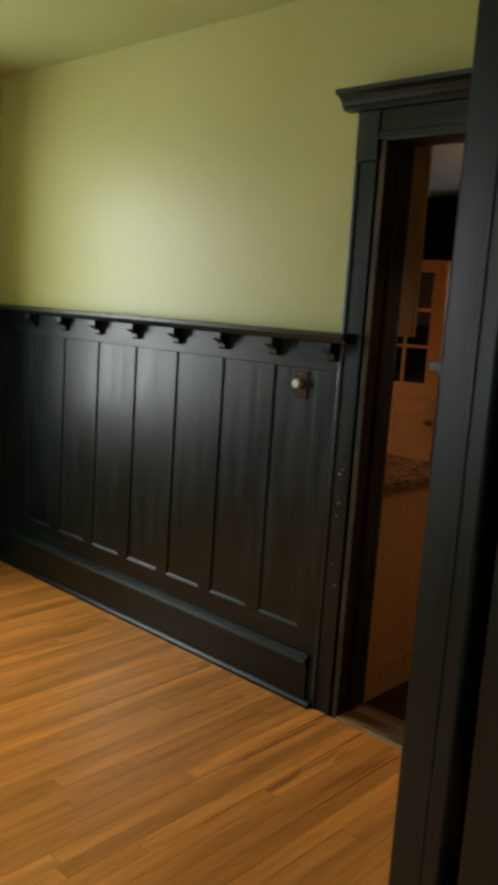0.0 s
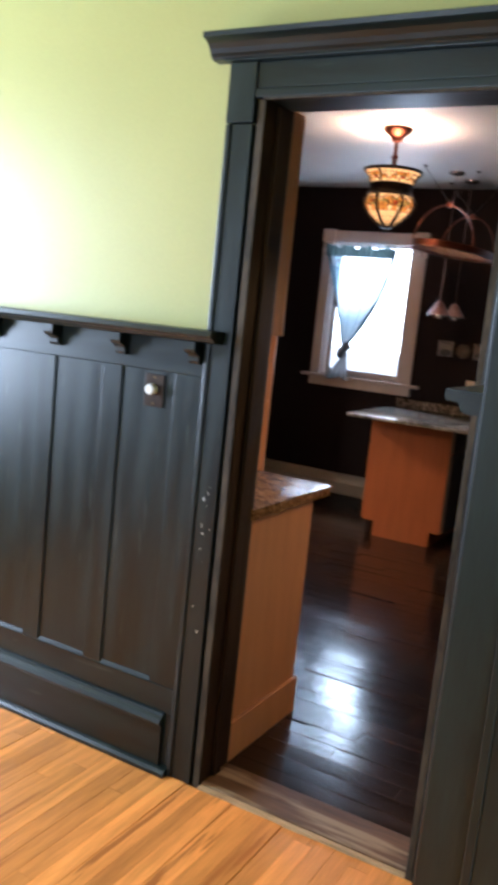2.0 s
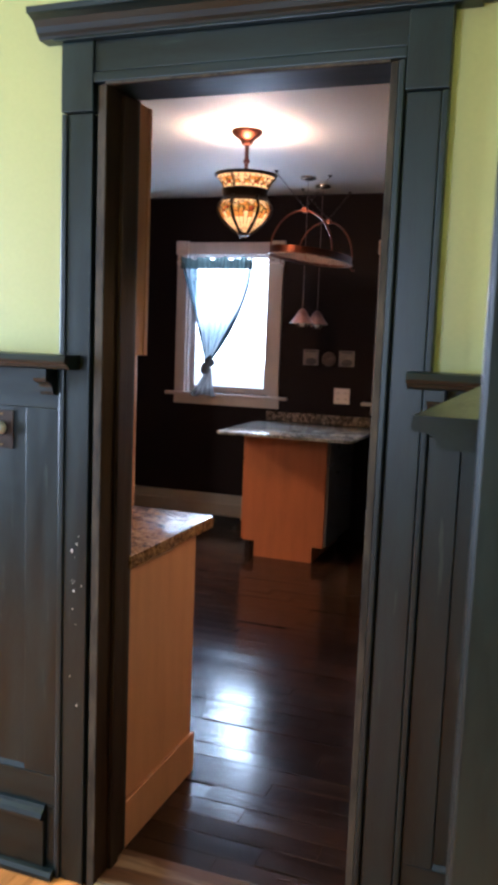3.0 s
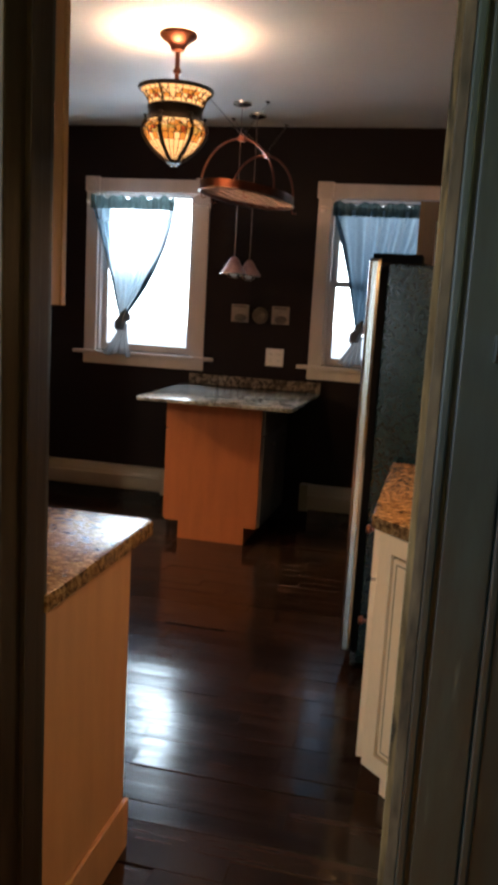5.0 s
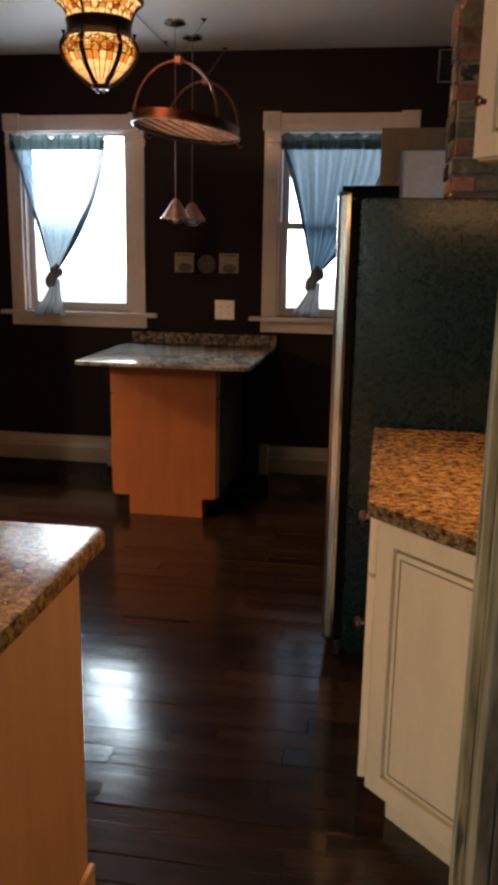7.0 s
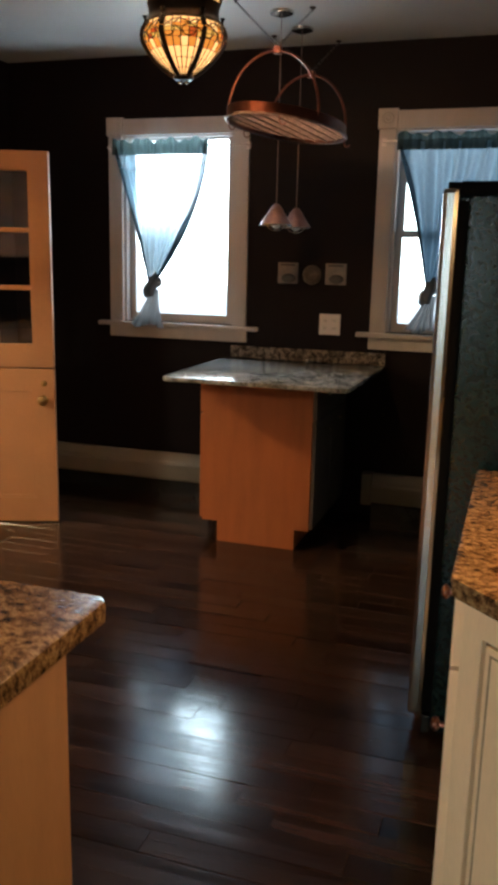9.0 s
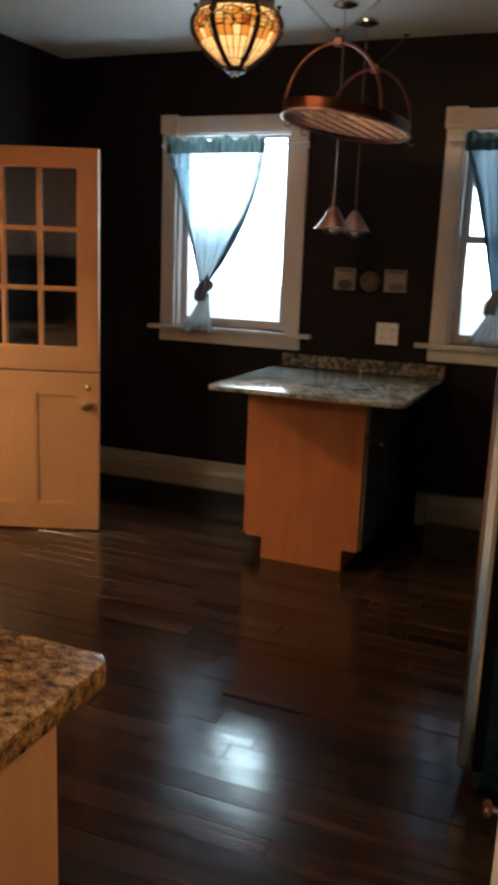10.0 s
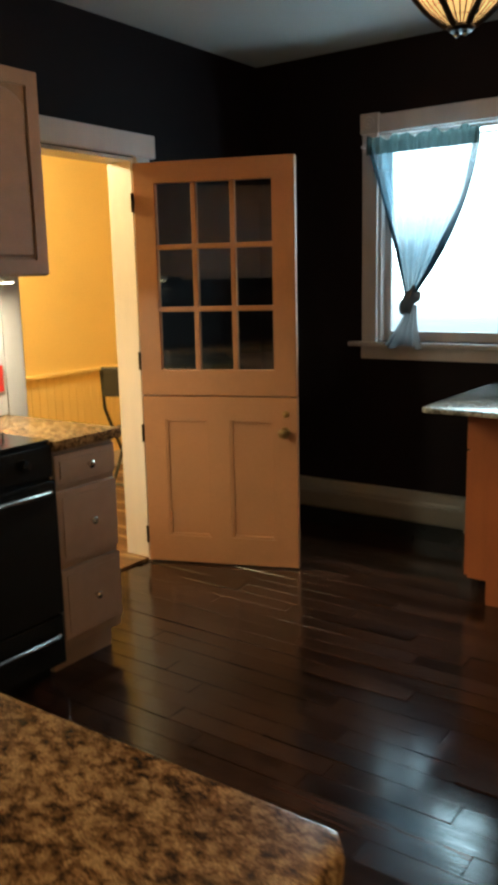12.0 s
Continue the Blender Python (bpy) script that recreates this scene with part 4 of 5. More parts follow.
tagged(new("backsplash", mesh_of("backsplash", bm, WHITE)), "pale backsplash panel under the wall cabinet", "backsplash")

rg = thing("range", (-3.565, 3.92, 0), "black enamel kitchen range with steel handles", "stove", turn=90)
part("body", boxes((0.0, 0.76, 0.0, 0.60, 0.06, 0.90), bevel=0.004), BLACK, rg)
part("base", boxes((0.02, 0.74, 0.05, 0.58, 0.0, 0.0595)), BLACK, rg)
od = part("oven_door", boxes((0.005, 0.755, -0.035, -0.001, 0.27, 0.77), bevel=0.006), BLACK, rg)
part("oven_window", boxes((0.14, 0.62, -0.0375, -0.0355, 0.36, 0.62), bevel=0.001), BLACK, od, "dark oven glass")
dwr = part("warming_drawer", boxes((0.005, 0.755, -0.03, -0.001, 0.075, 0.262), bevel=0.006), BLACK, rg)
part("control_panel", boxes((0.0, 0.76, -0.02, -0.001, 0.778, 0.895), bevel=0.008), BLACK, rg)
for par, z, y in ((od, 0.735, -0.036), (dwr, 0.20, -0.031)):
    bm = bmesh.new()
    sweep(bm, [(0.06, y, z), (0.06, y - 0.03, z + 0.004), (0.075, y - 0.045, z + 0.006), (0.685, y - 0.045, z + 0.006), (0.70, y - 0.03, z + 0.004), (0.70, y, z)], 0.011, 10)
    part("handle", bm, STEEL, par, "bright steel bar handle", smooth=True)
for i in range(4):
    bm = bmesh.new()
    lathe(bm, [(0.0, 0), (0.02, 0), (0.018, 0.022), (0.0, 0.024)], 18, m=pose(0.12 + 0.17 * i, -0.02, 0.84, 90, 0, 0))
    part("burner_knob", bm, BLACK, rg, smooth=True)
part("cooktop", boxes((0.0, 0.76, -0.01, 0.60, 0.9005, 0.912), bevel=0.004), BLACK, rg)
for x in (0.2, 0.56):
    for y in (0.14, 0.42):
        bm = bmesh.new()
        sweep(bm, [(x + 0.085 * math.cos(k * math.pi / 10), y + 0.085 * math.sin(k * math.pi / 10), 0.934) for k in range(20)], 0.006, 6, True)
        for k in range(4):
            an = k * math.pi / 2
            tube(bm, (x + 0.03 * math.cos(an), y + 0.03 * math.sin(an), 0.934), (x + 0.12 * math.cos(an), y + 0.12 * math.sin(an), 0.934), 0.005, 6)
            tube(bm, (x + 0.12 * math.cos(an), y + 0.12 * math.sin(an), 0.934), (x + 0.12 * math.cos(an), y + 0.12 * math.sin(an), 0.911), 0.005, 6)
        part("burner_grate", bm, BRONZE, rg, "dark iron burner grate", smooth=True)

uw = thing("wall_cabinet", (-3.87, 4.24, 1.482), "taupe glazed wall cabinet with an arched door panel", "cabinet", turn=90)
part("body", boxes((0.0, 0.76, 0.0, 0.325, 0.0, 0.75), bevel=0.002), TAUPE, uw)
door = part("door", ring_bm(0.39, 0.755, 0.005, 0.745, 0.055, 0.055, 0.055, 0.055, -0.02, -0.001), TAUPE, uw)
part("groove", boxes((0.444, 0.701, -0.008, -0.0015, 0.059, 0.691)), GLAZE, door, "dark glaze in the panel groove")
bm = bmesh.new()
pts = [(0.455, 0.07), (0.69, 0.07)] + [(0.5725 + 0.1175 * math.cos(a), 0.60 + (0.075 * math.sin(a))) for a in [k * math.pi / 14 for k in range(15)]]
a = [bm.verts.new((x, -0.0085, z)) for x, z in pts]
b = [bm.verts.new((0.5725 + (x - 0.5725) * 0.94, -0.018, 0.37 + (z - 0.37) * 0.97)) for x, z in pts]
for i in range(len(pts)):
    bm.faces.new((a[i], a[(i + 1) % len(pts)], b[(i + 1) % len(pts)], b[i]))
bm.faces.new(b)
part("arched_field", bm, TAUPE, door)
part("door", boxes((0.005, 0.385, -0.02, -0.001, 0.005, 0.745), bevel=0.004), TAUPE, uw)
for x in (0.15, 0.45, 0.70):
    pk = thing("under_cabinet_light", (-4.04, 4.24 + x, 1.4815), "small white puck light under the wall cabinet", "lamp", "puck lights")
    bm = bmesh.new()
    lathe(bm, [(0.0, -0.022), (0.026, -0.022), (0.034, -0.016), (0.034, 0.0), (0.0, 0.0)], 20)
    part("housing", bm, PLATE, pk, smooth=True)
    bm = bmesh.new()
    lathe(bm, [(0.0, -0.0245), (0.024, -0.0245), (0.024, -0.0222), (0.0, -0.0222)], 20)
    part("lens", bm, BULB, pk, "glowing warm lens", smooth=True)
card = thing("hanging_card", (-4.172, 4.94, 1.06), "small red card hanging on the backsplash", "card")
part("card", boxes((0, 0.004, -0.02, 0.045, -0.05, 0.06), bevel=0.001), RED, card)

# east run: diagonal base cabinet, countertop, wall cabinet
eb = thing("base_cabinet", (0, 0, 0), "cream glazed base cabinet with an angled panelled end", "cabinet")
bm = bmesh.new()
prism(bm, [(-1.075, 3.752), (-0.62, 3.297), (-0.49, 3.297), (-0.49, 4.60), (-1.075, 4.60)], 0.10, 0.864)
part("body", bm, CAB, eb)
bm = bmesh.new()
prism(bm, [(-1.015, 3.765), (-0.60, 3.35), (-0.50, 3.35), (-0.50, 4.59), (-1.015, 4.59)], 0.0, 0.0995)
part("toe_kick", bm, CAB, eb)
ang = new("angled_end")
ang.empty_display_size = 0.05
ang.parent = eb
ang.matrix_local = pose(-1.075, 3.752, 0, 0, 0, -45)
raised_panel(ang, "end_panel", 0.018, 0.62, 0.115, 0.855, -0.001, CAB)
fr = new("front_side")
fr.empty_display_size = 0.05
fr.parent = eb
fr.matrix_local = pose(-1.075, 4.60, 0, 0, 0, -90)
for x0, x1 in ((0.01, 0.838),):
    f = part("drawer", boxes((x0, x1, -0.021, -0.001, 0.70, 0.855), bevel=0.004), CAB, fr)
    part("knob", knob_bm((x1 - 0.05, -0.0215, 0.835), (0, -1, 0)), COPPER, f, "small copper knob", smooth=True)
    f = raised_panel(fr, "door", x0, x1, 0.115, 0.69, -0.001, CAB)
    part("knob", knob_bm((x1 - 0.03, -0.0215, 0.55), (0, -1, 0)), COPPER, f, "small copper knob", smooth=True)
bm = bmesh.new()
prism(bm, [(-1.105, 3.735), (-1.098, 3.705), (-0.64, 3.247), (-0.485, 3.247), (-0.485, 4.615), (-1.105, 4.615)], 0.866, 0.906, bevel=0.009)
tagged(new("countertop", mesh_of("countertop", bm, GRANITE, True)), "gold granite countertop with a clipped corner beside the fridge", "countertop")

ue = thing("wall_cabinet", (-0.885, 3.93, 1.715), "cream glazed corner wall cabinet with copper knob", "cabinet", turn=-52)
part("body", boxes((0.0, 0.50, 0.0, 0.22, 0.0, 0.72), bevel=0.002), CAB, ue)
dr2 = raised_panel(ue, "door", 0.004, 0.44, 0.004, 0.716, -0.001, CAB)
part("knob", knob_bm((0.03, -0.0215, 0.13), (0, -1, 0), 0.012), COPPER, dr2, "small copper knob", smooth=True)

# refrigerator
rf = thing("refrigerator", (0, 0, 0), "tall refrigerator with steel doors and textured black sides", "fridge")
part("body", boxes((-1.188, -0.52, 4.645, 5.42, 0.03, 1.675), bevel=0.006), FRIDGE, rf)
part("gasket", boxes((-1.214, -1.1885, 4.665, 5.40, 0.08, 1.66)), RUBBER, rf, "black rubber door gasket")
part("door", boxes((-1.262, -1.2145, 4.64, 5.03, 0.075, 1.695), bevel=0.014), STEEL, rf)
part("door", boxes((-1.262, -1.2145, 5.036, 5.425, 0.075, 1.695), bevel=0.014), STEEL, rf)
part("grille", boxes((-1.215, -1.189, 4.65, 5.415, 0.012, 0.072), bevel=0.003), BLACK, rf)
part("hinge_cover", boxes((-1.2135, -1.06, 4.66, 4.80, 1.676, 1.714), (-1.25, -1.2136, 4.665, 4.795, 1.6955, 1.713), bevel=0.004), RUBBER, rf, "matt black hinge cover")
part("hinge_cover", boxes((-1.2135, -1.06, 5.27, 5.41, 1.676, 1.714), (-1.25, -1.2136, 5.275, 5.405, 1.6955, 1.713), bevel=0.004), RUBBER, rf, "matt black hinge cover")
for x in (-1.15, -0.58):
    for y in (4.70, 5.36):
        bm = bmesh.new()
        tube(bm, (x, y, 0.0), (x, y, 0.031), 0.02)
        part("foot", bm, BLACK, rf)

# brown glazed door standing open past the chimney
bd = thing("glazed_door", (-0.49, 6.02, 0.012), "brown wooden door with a frosted glass pane, standing open", "door", turn=180)
part("leaf", ring_bm(0.0, 0.655, 0.0, 2.065, 0.09, 0.09, 0.95, 0.10, 0.0, 0.042, 0.002), BROWNWOOD, bd)
part("pane", boxes((0.088, 0.567, 0.018, 0.024, 0.948, 1.967)), FROST, bd, "frosted glass pane")

vent = thing("wall_vent", (-0.805, KY, 2.54), "small dark metal vent near the ceiling", "vent")
part("frame", boxes((-0.055, -0.045, -0.02, 0, -0.09, 0.09), (0.045, 0.055, -0.02, 0, -0.09, 0.09), (-0.045, 0.045, -0.02, 0, -0.09, -0.08), (-0.045, 0.045, -0.02, 0, 0.08, 0.09), bevel=0.002), STEEL, vent)
part("backing", boxes((-0.045, 0.045, -0.006, 0, -0.08, 0.08)), BLACK, vent)
for i in range(6):
    part("slat", boxes((-0.044, 0.044, -0.016, -0.007, -0.07 + 0.024 * i, -0.062 + 0.024 * i)), BLACK, vent)

# peninsula by the window wall
isl = thing("peninsula_cabinet", (0, 0, 0), "maple peninsula cabinet with notched toe spaces", "cabinet")
part("body", boxes((-2.573, -1.985, 6.205, 6.94, 0.112, 0.881)), LAMPLIT_MAPLE, isl)
part("plinth", boxes((-2.486, -2.062, 6.205, 6.94, 0.0, 0.1115)), LAMPLIT_MAPLE, isl)
bm = bmesh.new()
prism(bm, [(-2.488, 0.0), (-2.060, 0.0), (-2.060, 0.112), (-1.983, 0.112), (-1.983, 0.881), (-2.575, 0.881), (-2.575, 0.112), (-2.488, 0.112)], 0.0, 0.0145)
bmesh.ops.transform(bm, matrix=pose(0, 6.2045, 0, 90, 0, 0), verts=bm.verts)
part("end_panel", bm, LAMPLIT_MAPLE, isl)
for z0, z1 in ((0.12, 0.69), (0.70, 0.876)):
    part("front", boxes((-2.594, -2.5745, 6.20, 6.56, z0, z1), bevel=0.003), LAMPLIT_MAPLE, isl)
    part("front", boxes((-2.594, -2.5745, 6.566, 6.93, z0, z1), bevel=0.003), LAMPLIT_MAPLE, isl)
    f1 = part("front", boxes((-1.9825, -1.964, 6.20, 6.56, z0, z1), bevel=0.003), TAUPE_SHADE, isl)
    f2 = part("front", boxes((-1.9825, -1.964, 6.566, 6.93, z0, z1), bevel=0.003), TAUPE_SHADE, isl)
    part("knob", knob_bm((-1.964, 6.38, z1 - 0.06), (1, 0, 0), 0.012), NICKEL, f1, smooth=True)
    part("knob", knob_bm((-1.964, 6.75, z1 - 0.06), (1, 0, 0), 0.012), NICKEL, f2, smooth=True)
bm = bmesh.new()
prism(bm, [(-2.70, 5.975), (-1.79, 5.975), (-1.765, 6.0), (-1.75, 6.94), (-2.735, 6.94), (-2.72, 5.995)], 0.883, 0.906, bevel=0.004)
tagged(new("countertop", mesh_of("countertop", bm, GREYSTONE, True)), "polished grey stone countertop on the peninsula", "countertop")
bm = bmesh.new()
cuboid(bm, -2.69, -1.75, 6.935, 6.957, 0.9075, 0.98, bevel=0.003)
tagged(new("backsplash", mesh_of("backsplash", bm, GREYGRAN)), "low granite upstand behind the peninsula", "backsplash")
peb = thing("small_glass", (-2.2, 6.90, 0.907), "tiny clear glass on the stone counter", "glass")
bm = bmesh.new()
lathe(bm, [(0.0, 0.0), (0.012, 0.0), (0.013, 0.012), (0.008, 0.02), (0.0, 0.021)], 16)
part("glass", bm, NICKEL, peb, smooth=True)

# wall plates over the peninsula
for x in (-2.348, -2.063):
    p = thing("wall_plaque", (x, KY, 1.418), "small square grey plaque with a dark rounded relief", "plaque", "wall plaques")
    part("tile", boxes((-0.061, 0.061, -0.010, 0, -0.06, 0.06), bevel=0.003), PLAQUE, p)
    part("top_bar", boxes((-0.045, 0.045, -0.013, -0.0105, 0.042, 0.053)), GAPGREY, p)
    bm = bmesh.new()
    lathe(bm, [(0.0, 0.014), (0.02, 0.012), (0.032, 0.006), (0.036, 0.0)], 20, m=Matrix.Translation((0.004, -0.0105, -0.03)) @ pose(0, 0, 0, 90, 0, 0) @ Matrix.Diagonal((1.2, 0.75, 1, 1)))
    part("relief", bm, GAPGREY, p, "dark rounded relief", smooth=True)
rp = thing("round_plaque", (-2.205, KY, 1.41), "small round bronze-toned wall plaque", "plaque")
bm = bmesh.new()
lathe(bm, [(0.0, 0.012), (0.028, 0.012), (0.034, 0.017), (0.04, 0.012), (0.052, 0.008), (0.056, 0.0)], 32, m=pose(0, 0, 0, 90, 0, 0))
part("disc", bm, PLAQUE2, rp, smooth=True)
ot = thing("outlet_plate", (-2.087, KY, 1.13), "white double outlet cover plate on the maroon wall", "outlet")
part("plate", boxes((-0.062, 0.062, -0.007, 0, -0.06, 0.06), bevel=0.003), PLATE, ot)
for x in (-0.028, 0.028):
    for z in (-0.022, 0.022):
        s = part("socket", boxes((x - 0.016, x + 0.016, -0.009, -0.0072, z - 0.017, z + 0.017), bevel=0.0008), PLATE, ot)
        part("slot", boxes((x - 0.008, x - 0.005, -0.0095, -0.0088, z - 0.006, z + 0.006), (x + 0.005, x + 0.008, -0.0095, -0.0088, z - 0.006, z + 0.006)), GAPGREY, s)

# ---- hanging things ----
LX, LY = -2.222, 5.06
pl = thing("pendant_lamp", (LX, LY, 0), "stained glass pendant lamp with bronze straps, lit", "lamp")
bm = bmesh.new()
lathe(bm, [(0.0, CEIL_K), (0.080, CEIL_K), (0.084, CEIL_K - 0.010), (0.074, CEIL_K - 0.024), (0.050, CEIL_K - 0.040), (0.034, CEIL_K - 0.056), (0.030, CEIL_K - 0.072), (0.016, CEIL_K - 0.078)], 28)
part("canopy", bm, COPPER, pl, "copper-toned ceiling canopy", smooth=True)
bm = bmesh.new()
tube(bm, (0, 0, CEIL_K - 0.06), (0, 0, 2.29), 0.011)
lathe(bm, [(0.0, 2.50), (0.017, 2.50), (0.019, 2.49), (0.017, 2.48), (0.0, 2.48)], 16)
part("stem", bm, COPPER, pl, "copper-toned stem", smooth=True)
UP = [(0.118, 2.341), (0.123, 2.358), (0.130, 2.374), (0.142, 2.390), (0.158, 2.403)]
LOW = [(0.126, 2.272), (0.132, 2.262), (0.137, 2.250), (0.139, 2.238), (0.137, 2.225), (0.131, 2.210), (0.114, 2.184), (0.088, 2.154), (0.058, 2.128), (0.032, 2.110)]


def glass_rows(profile, rows, seg, name):
    """Leaded glass: every piece of every row is a pane of its own, slightly inset between the lead lines."""
    sh = part(name, leading(profile, seg), BRONZE, pl, "dark lead lines")
    for i, (p, q) in enumerate(zip(profile, profile[1:])):
        a0, a1, f = 2 * math.pi * 0.02 / seg, 2 * math.pi * 0.98 / seg, 0.03
        r0, z0 = p[0] + (q[0] - p[0]) * f, p[1] + (q[1] - p[1]) * f
        r1, z1 = q[0] - (q[0] - p[0]) * f, q[1] - (q[1] - p[1]) * f
        meshes = []
        for tone in (LG0, LG1, LG2, LG3):
            bm = bmesh.new()
            shell = [[bm.verts.new(((r - t) * math.cos(a), (r - t) * math.sin(a), z)) for r, z, a in ((r0, z0, a0), (r0, z0, a1), (r1, z1, a1), (r1, z1, a0))] for t in (0.0, 0.0015)]
            bm.faces.new(shell[0])
            bm.faces.new(shell[1][::-1])
            for k in range(4):
                bm.faces.new((shell[0][k], shell[0][(k + 1) % 4], shell[1][(k + 1) % 4], shell[1][k]))
            meshes.append(mesh_of("glass_piece", bm, tone))
        for k in range(seg):
            g = new("glass_piece", meshes[rows[i][k % len(rows[i])]])
            g.rotation_euler = (0, 0, 2 * math.pi * k / seg)
            g.parent = sh
            g.visible_shadow = False


def leading(profile, seg):
    bm = bmesh.new()
    for r, z in profile:
        sweep(bm, [(r * math.cos(2 * math.pi * k / 36), r * math.sin(2 * math.pi * k / 36), z) for k in range(36)], 0.0011, 5, True)
    for k in range(seg):
        a = 2 * math.pi * k / seg
        sweep(bm, [(r * math.cos(a), r * math.sin(a), z) for r, z in profile], 0.0020, 4)
    return bm


glass_rows(UP, [(0,), (1, 0, 2, 0, 1, 0), (0, 1, 1, 1, 0, 0), (0,)], 30, "upper_shade")
glass_rows(LOW, [(0,), (0, 1, 0, 0, 1), (1, 3, 1, 1, 0, 1), (2, 1, 3, 3, 1), (1, 2, 3, 3, 1, 1), (1, 0, 1, 1, 0), (0,), (0,), (0,)], 30, "lower_shade")
bm = bmesh.new()
lathe(bm, [(0.126, 2.271), (0.134, 2.274), (0.130, 2.282), (0.124, 2.288), (0.122, 2.30), (0.122, 2.320), (0.127, 2.338), (0.122, 2.342), (0.112, 2.342), (0.112, 2.275), (0.126, 2.271)], 40)
part("waist_band", bm, BRONZE, pl, "dark bronze waist band", smooth=True)
bm = bmesh.new()
lathe(bm, [(0.158, 2.404), (0.166, 2.404), (0.172, 2.410), (0.170, 2.418), (0.160, 2.414), (0.158, 2.404)], 40)
part("rim", bm, BRONZE, pl, smooth=True)
for k in range(6):
    a = 2 * math.pi * (k + 0.35) / 6
    bm = bmesh.new()
    sweep(bm, [((r + 0.006) * math.cos(a), (r + 0.006) * math.sin(a), z) for r, z in [(0.128, 2.30)] + LOW], 0.0095, 8)
    part("strap", bm, BRONZE, pl, smooth=True)
    if k % 2 == 0:
        bm = bmesh.new()
        sweep(bm, [((r + 0.005) * math.cos(a), (r + 0.005) * math.sin(a), z) for r, z in UP], 0.005, 8)
        part("strap", bm, BRONZE, pl, smooth=True)
bm = bmesh.new()
lathe(bm, [(0.034, 2.112), (0.038, 2.104), (0.030, 2.096), (0.0, 2.094)], 24)
part("finial", bm, BRONZE, pl, smooth=True)
for dx in (-0.012, 0.012):
    bm = bmesh.new()
    bmesh.ops.create_uvsphere(bm, u_segments=12, v_segments=8, radius=0.0085, matrix=Matrix.Translation((dx, 0, 2.090)))
    part("finial_ball", bm, NICKEL, pl, "tiny bright ball", smooth=True)



def bowl_radius(profile, z):
    rows = sorted(profile, key=lambda p: p[1])
    for p, q in zip(rows, rows[1:]):
        if p[1] <= z <= q[1]:
            return p[0] + (q[0] - p[0]) * (z - p[1]) / (q[1] - p[1])
    return rows[0][0] if z < rows[0][1] else rows[-1][0]


def tracery(profile, curves, name):
    """Dark curling lead lines that lie on the glass; each curve is a list of (angle, z)."""
    bm = bmesh.new()
    for c in curves:
        sweep(bm, [((bowl_radius(profile, z) + 0.0012) * math.cos(a), (bowl_radius(profile, z) + 0.0012) * math.sin(a), z) for a, z in c], 0.0021, 5)
    part(name, bm, BRONZE, pl, "dark curling lead tracery", smooth=True)


STEPS = [k / 14 for k in range(15)]
tracery(LOW, [[(2 * math.pi * n / 12 + 0.17 * math.cos(2 * math.pi * t), 2.229 + 0.017 * math.sin(2 * math.pi * t)) for t in STEPS] for n in range(12)]
        + [[(2 * math.pi * (n + t) / 12, 2.250 + 0.014 * math.sin(math.pi * t)) for t in STEPS] for n in range(12)]
        + [[(2 * math.pi * (n + 0.5) / 12 + 0.10 * math.sin(2 * math.pi * t), 2.205 + 0.055 * t) for t in STEPS] for n in range(12)], "bowl_tracery")
tracery(UP, [[(2 * math.pi * (n + d * t) / 14, 2.346 + 0.050 * t + 0.006 * math.sin(2 * math.pi * t)) for t in STEPS] for n in range(14) for d in (-0.7, 0.7)], "collar_tracery")

# oval pot rack
RX, RY, RZ, RA, RB = -2.08, 5.92, 2.055, 0.235, 0.43
RACK = pose(RX, RY, RZ, 0, 4.0, -3.0)
pr = thing("pot_rack", (RX, RY, RZ), "oval copper hanging pot rack with hoops and wire grid", "pot rack")
pr.matrix_world = RACK


def oval(r, n=56):
    return [((RA + r) * math.cos(2 * math.pi * k / n), (RB + r) * math.sin(2 * math.pi * k / n)) for k in range(n)]


bm = bmesh.new()
o, i_ = oval(0.0), oval(-0.003)
n = len(o)
ring = [[bm.verts.new((x, y, z)) for x, y in src] for src, z in ((o, 0.0), (o, 0.045), (i_, 0.045), (i_, 0.0))]
for p in range(4):
    q = (p + 1) % 4
    for k in range(n):
        bm.faces.new((ring[p][k], ring[p][(k + 1) % n], ring[q][(k + 1) % n], ring[q][k]))
part("band", bm, COPPER, pr, "polished copper band", smooth=True)
bm = bmesh.new()
sweep(bm, [(x, y, 0.0) for x, y in oval(0.003)], 0.006, 8, True)
part("lower_rim", bm, WIRE, pr, smooth=True)
for k in range(-9, 10):
    y = k * 0.044
    h = RA * math.sqrt(max(0.0, 1 - (y / RB) ** 2)) - 0.004
    if h > 0.03:
        bm = bmesh.new()
        tube(bm, (-h, y, 0.012), (h, y, 0.012), 0.0028, 6)
        part("grid_wire", bm, WIRE, pr)
for k in range(-3, 4):
    x = k * 0.058
    h = RB * math.sqrt(1 - (x / RA) ** 2) - 0.004
    bm = bmesh.new()
    tube(bm, (x, -h, 0.007), (x, h, 0.007), 0.0028, 6)
    part("grid_wire", bm, WIRE, pr)
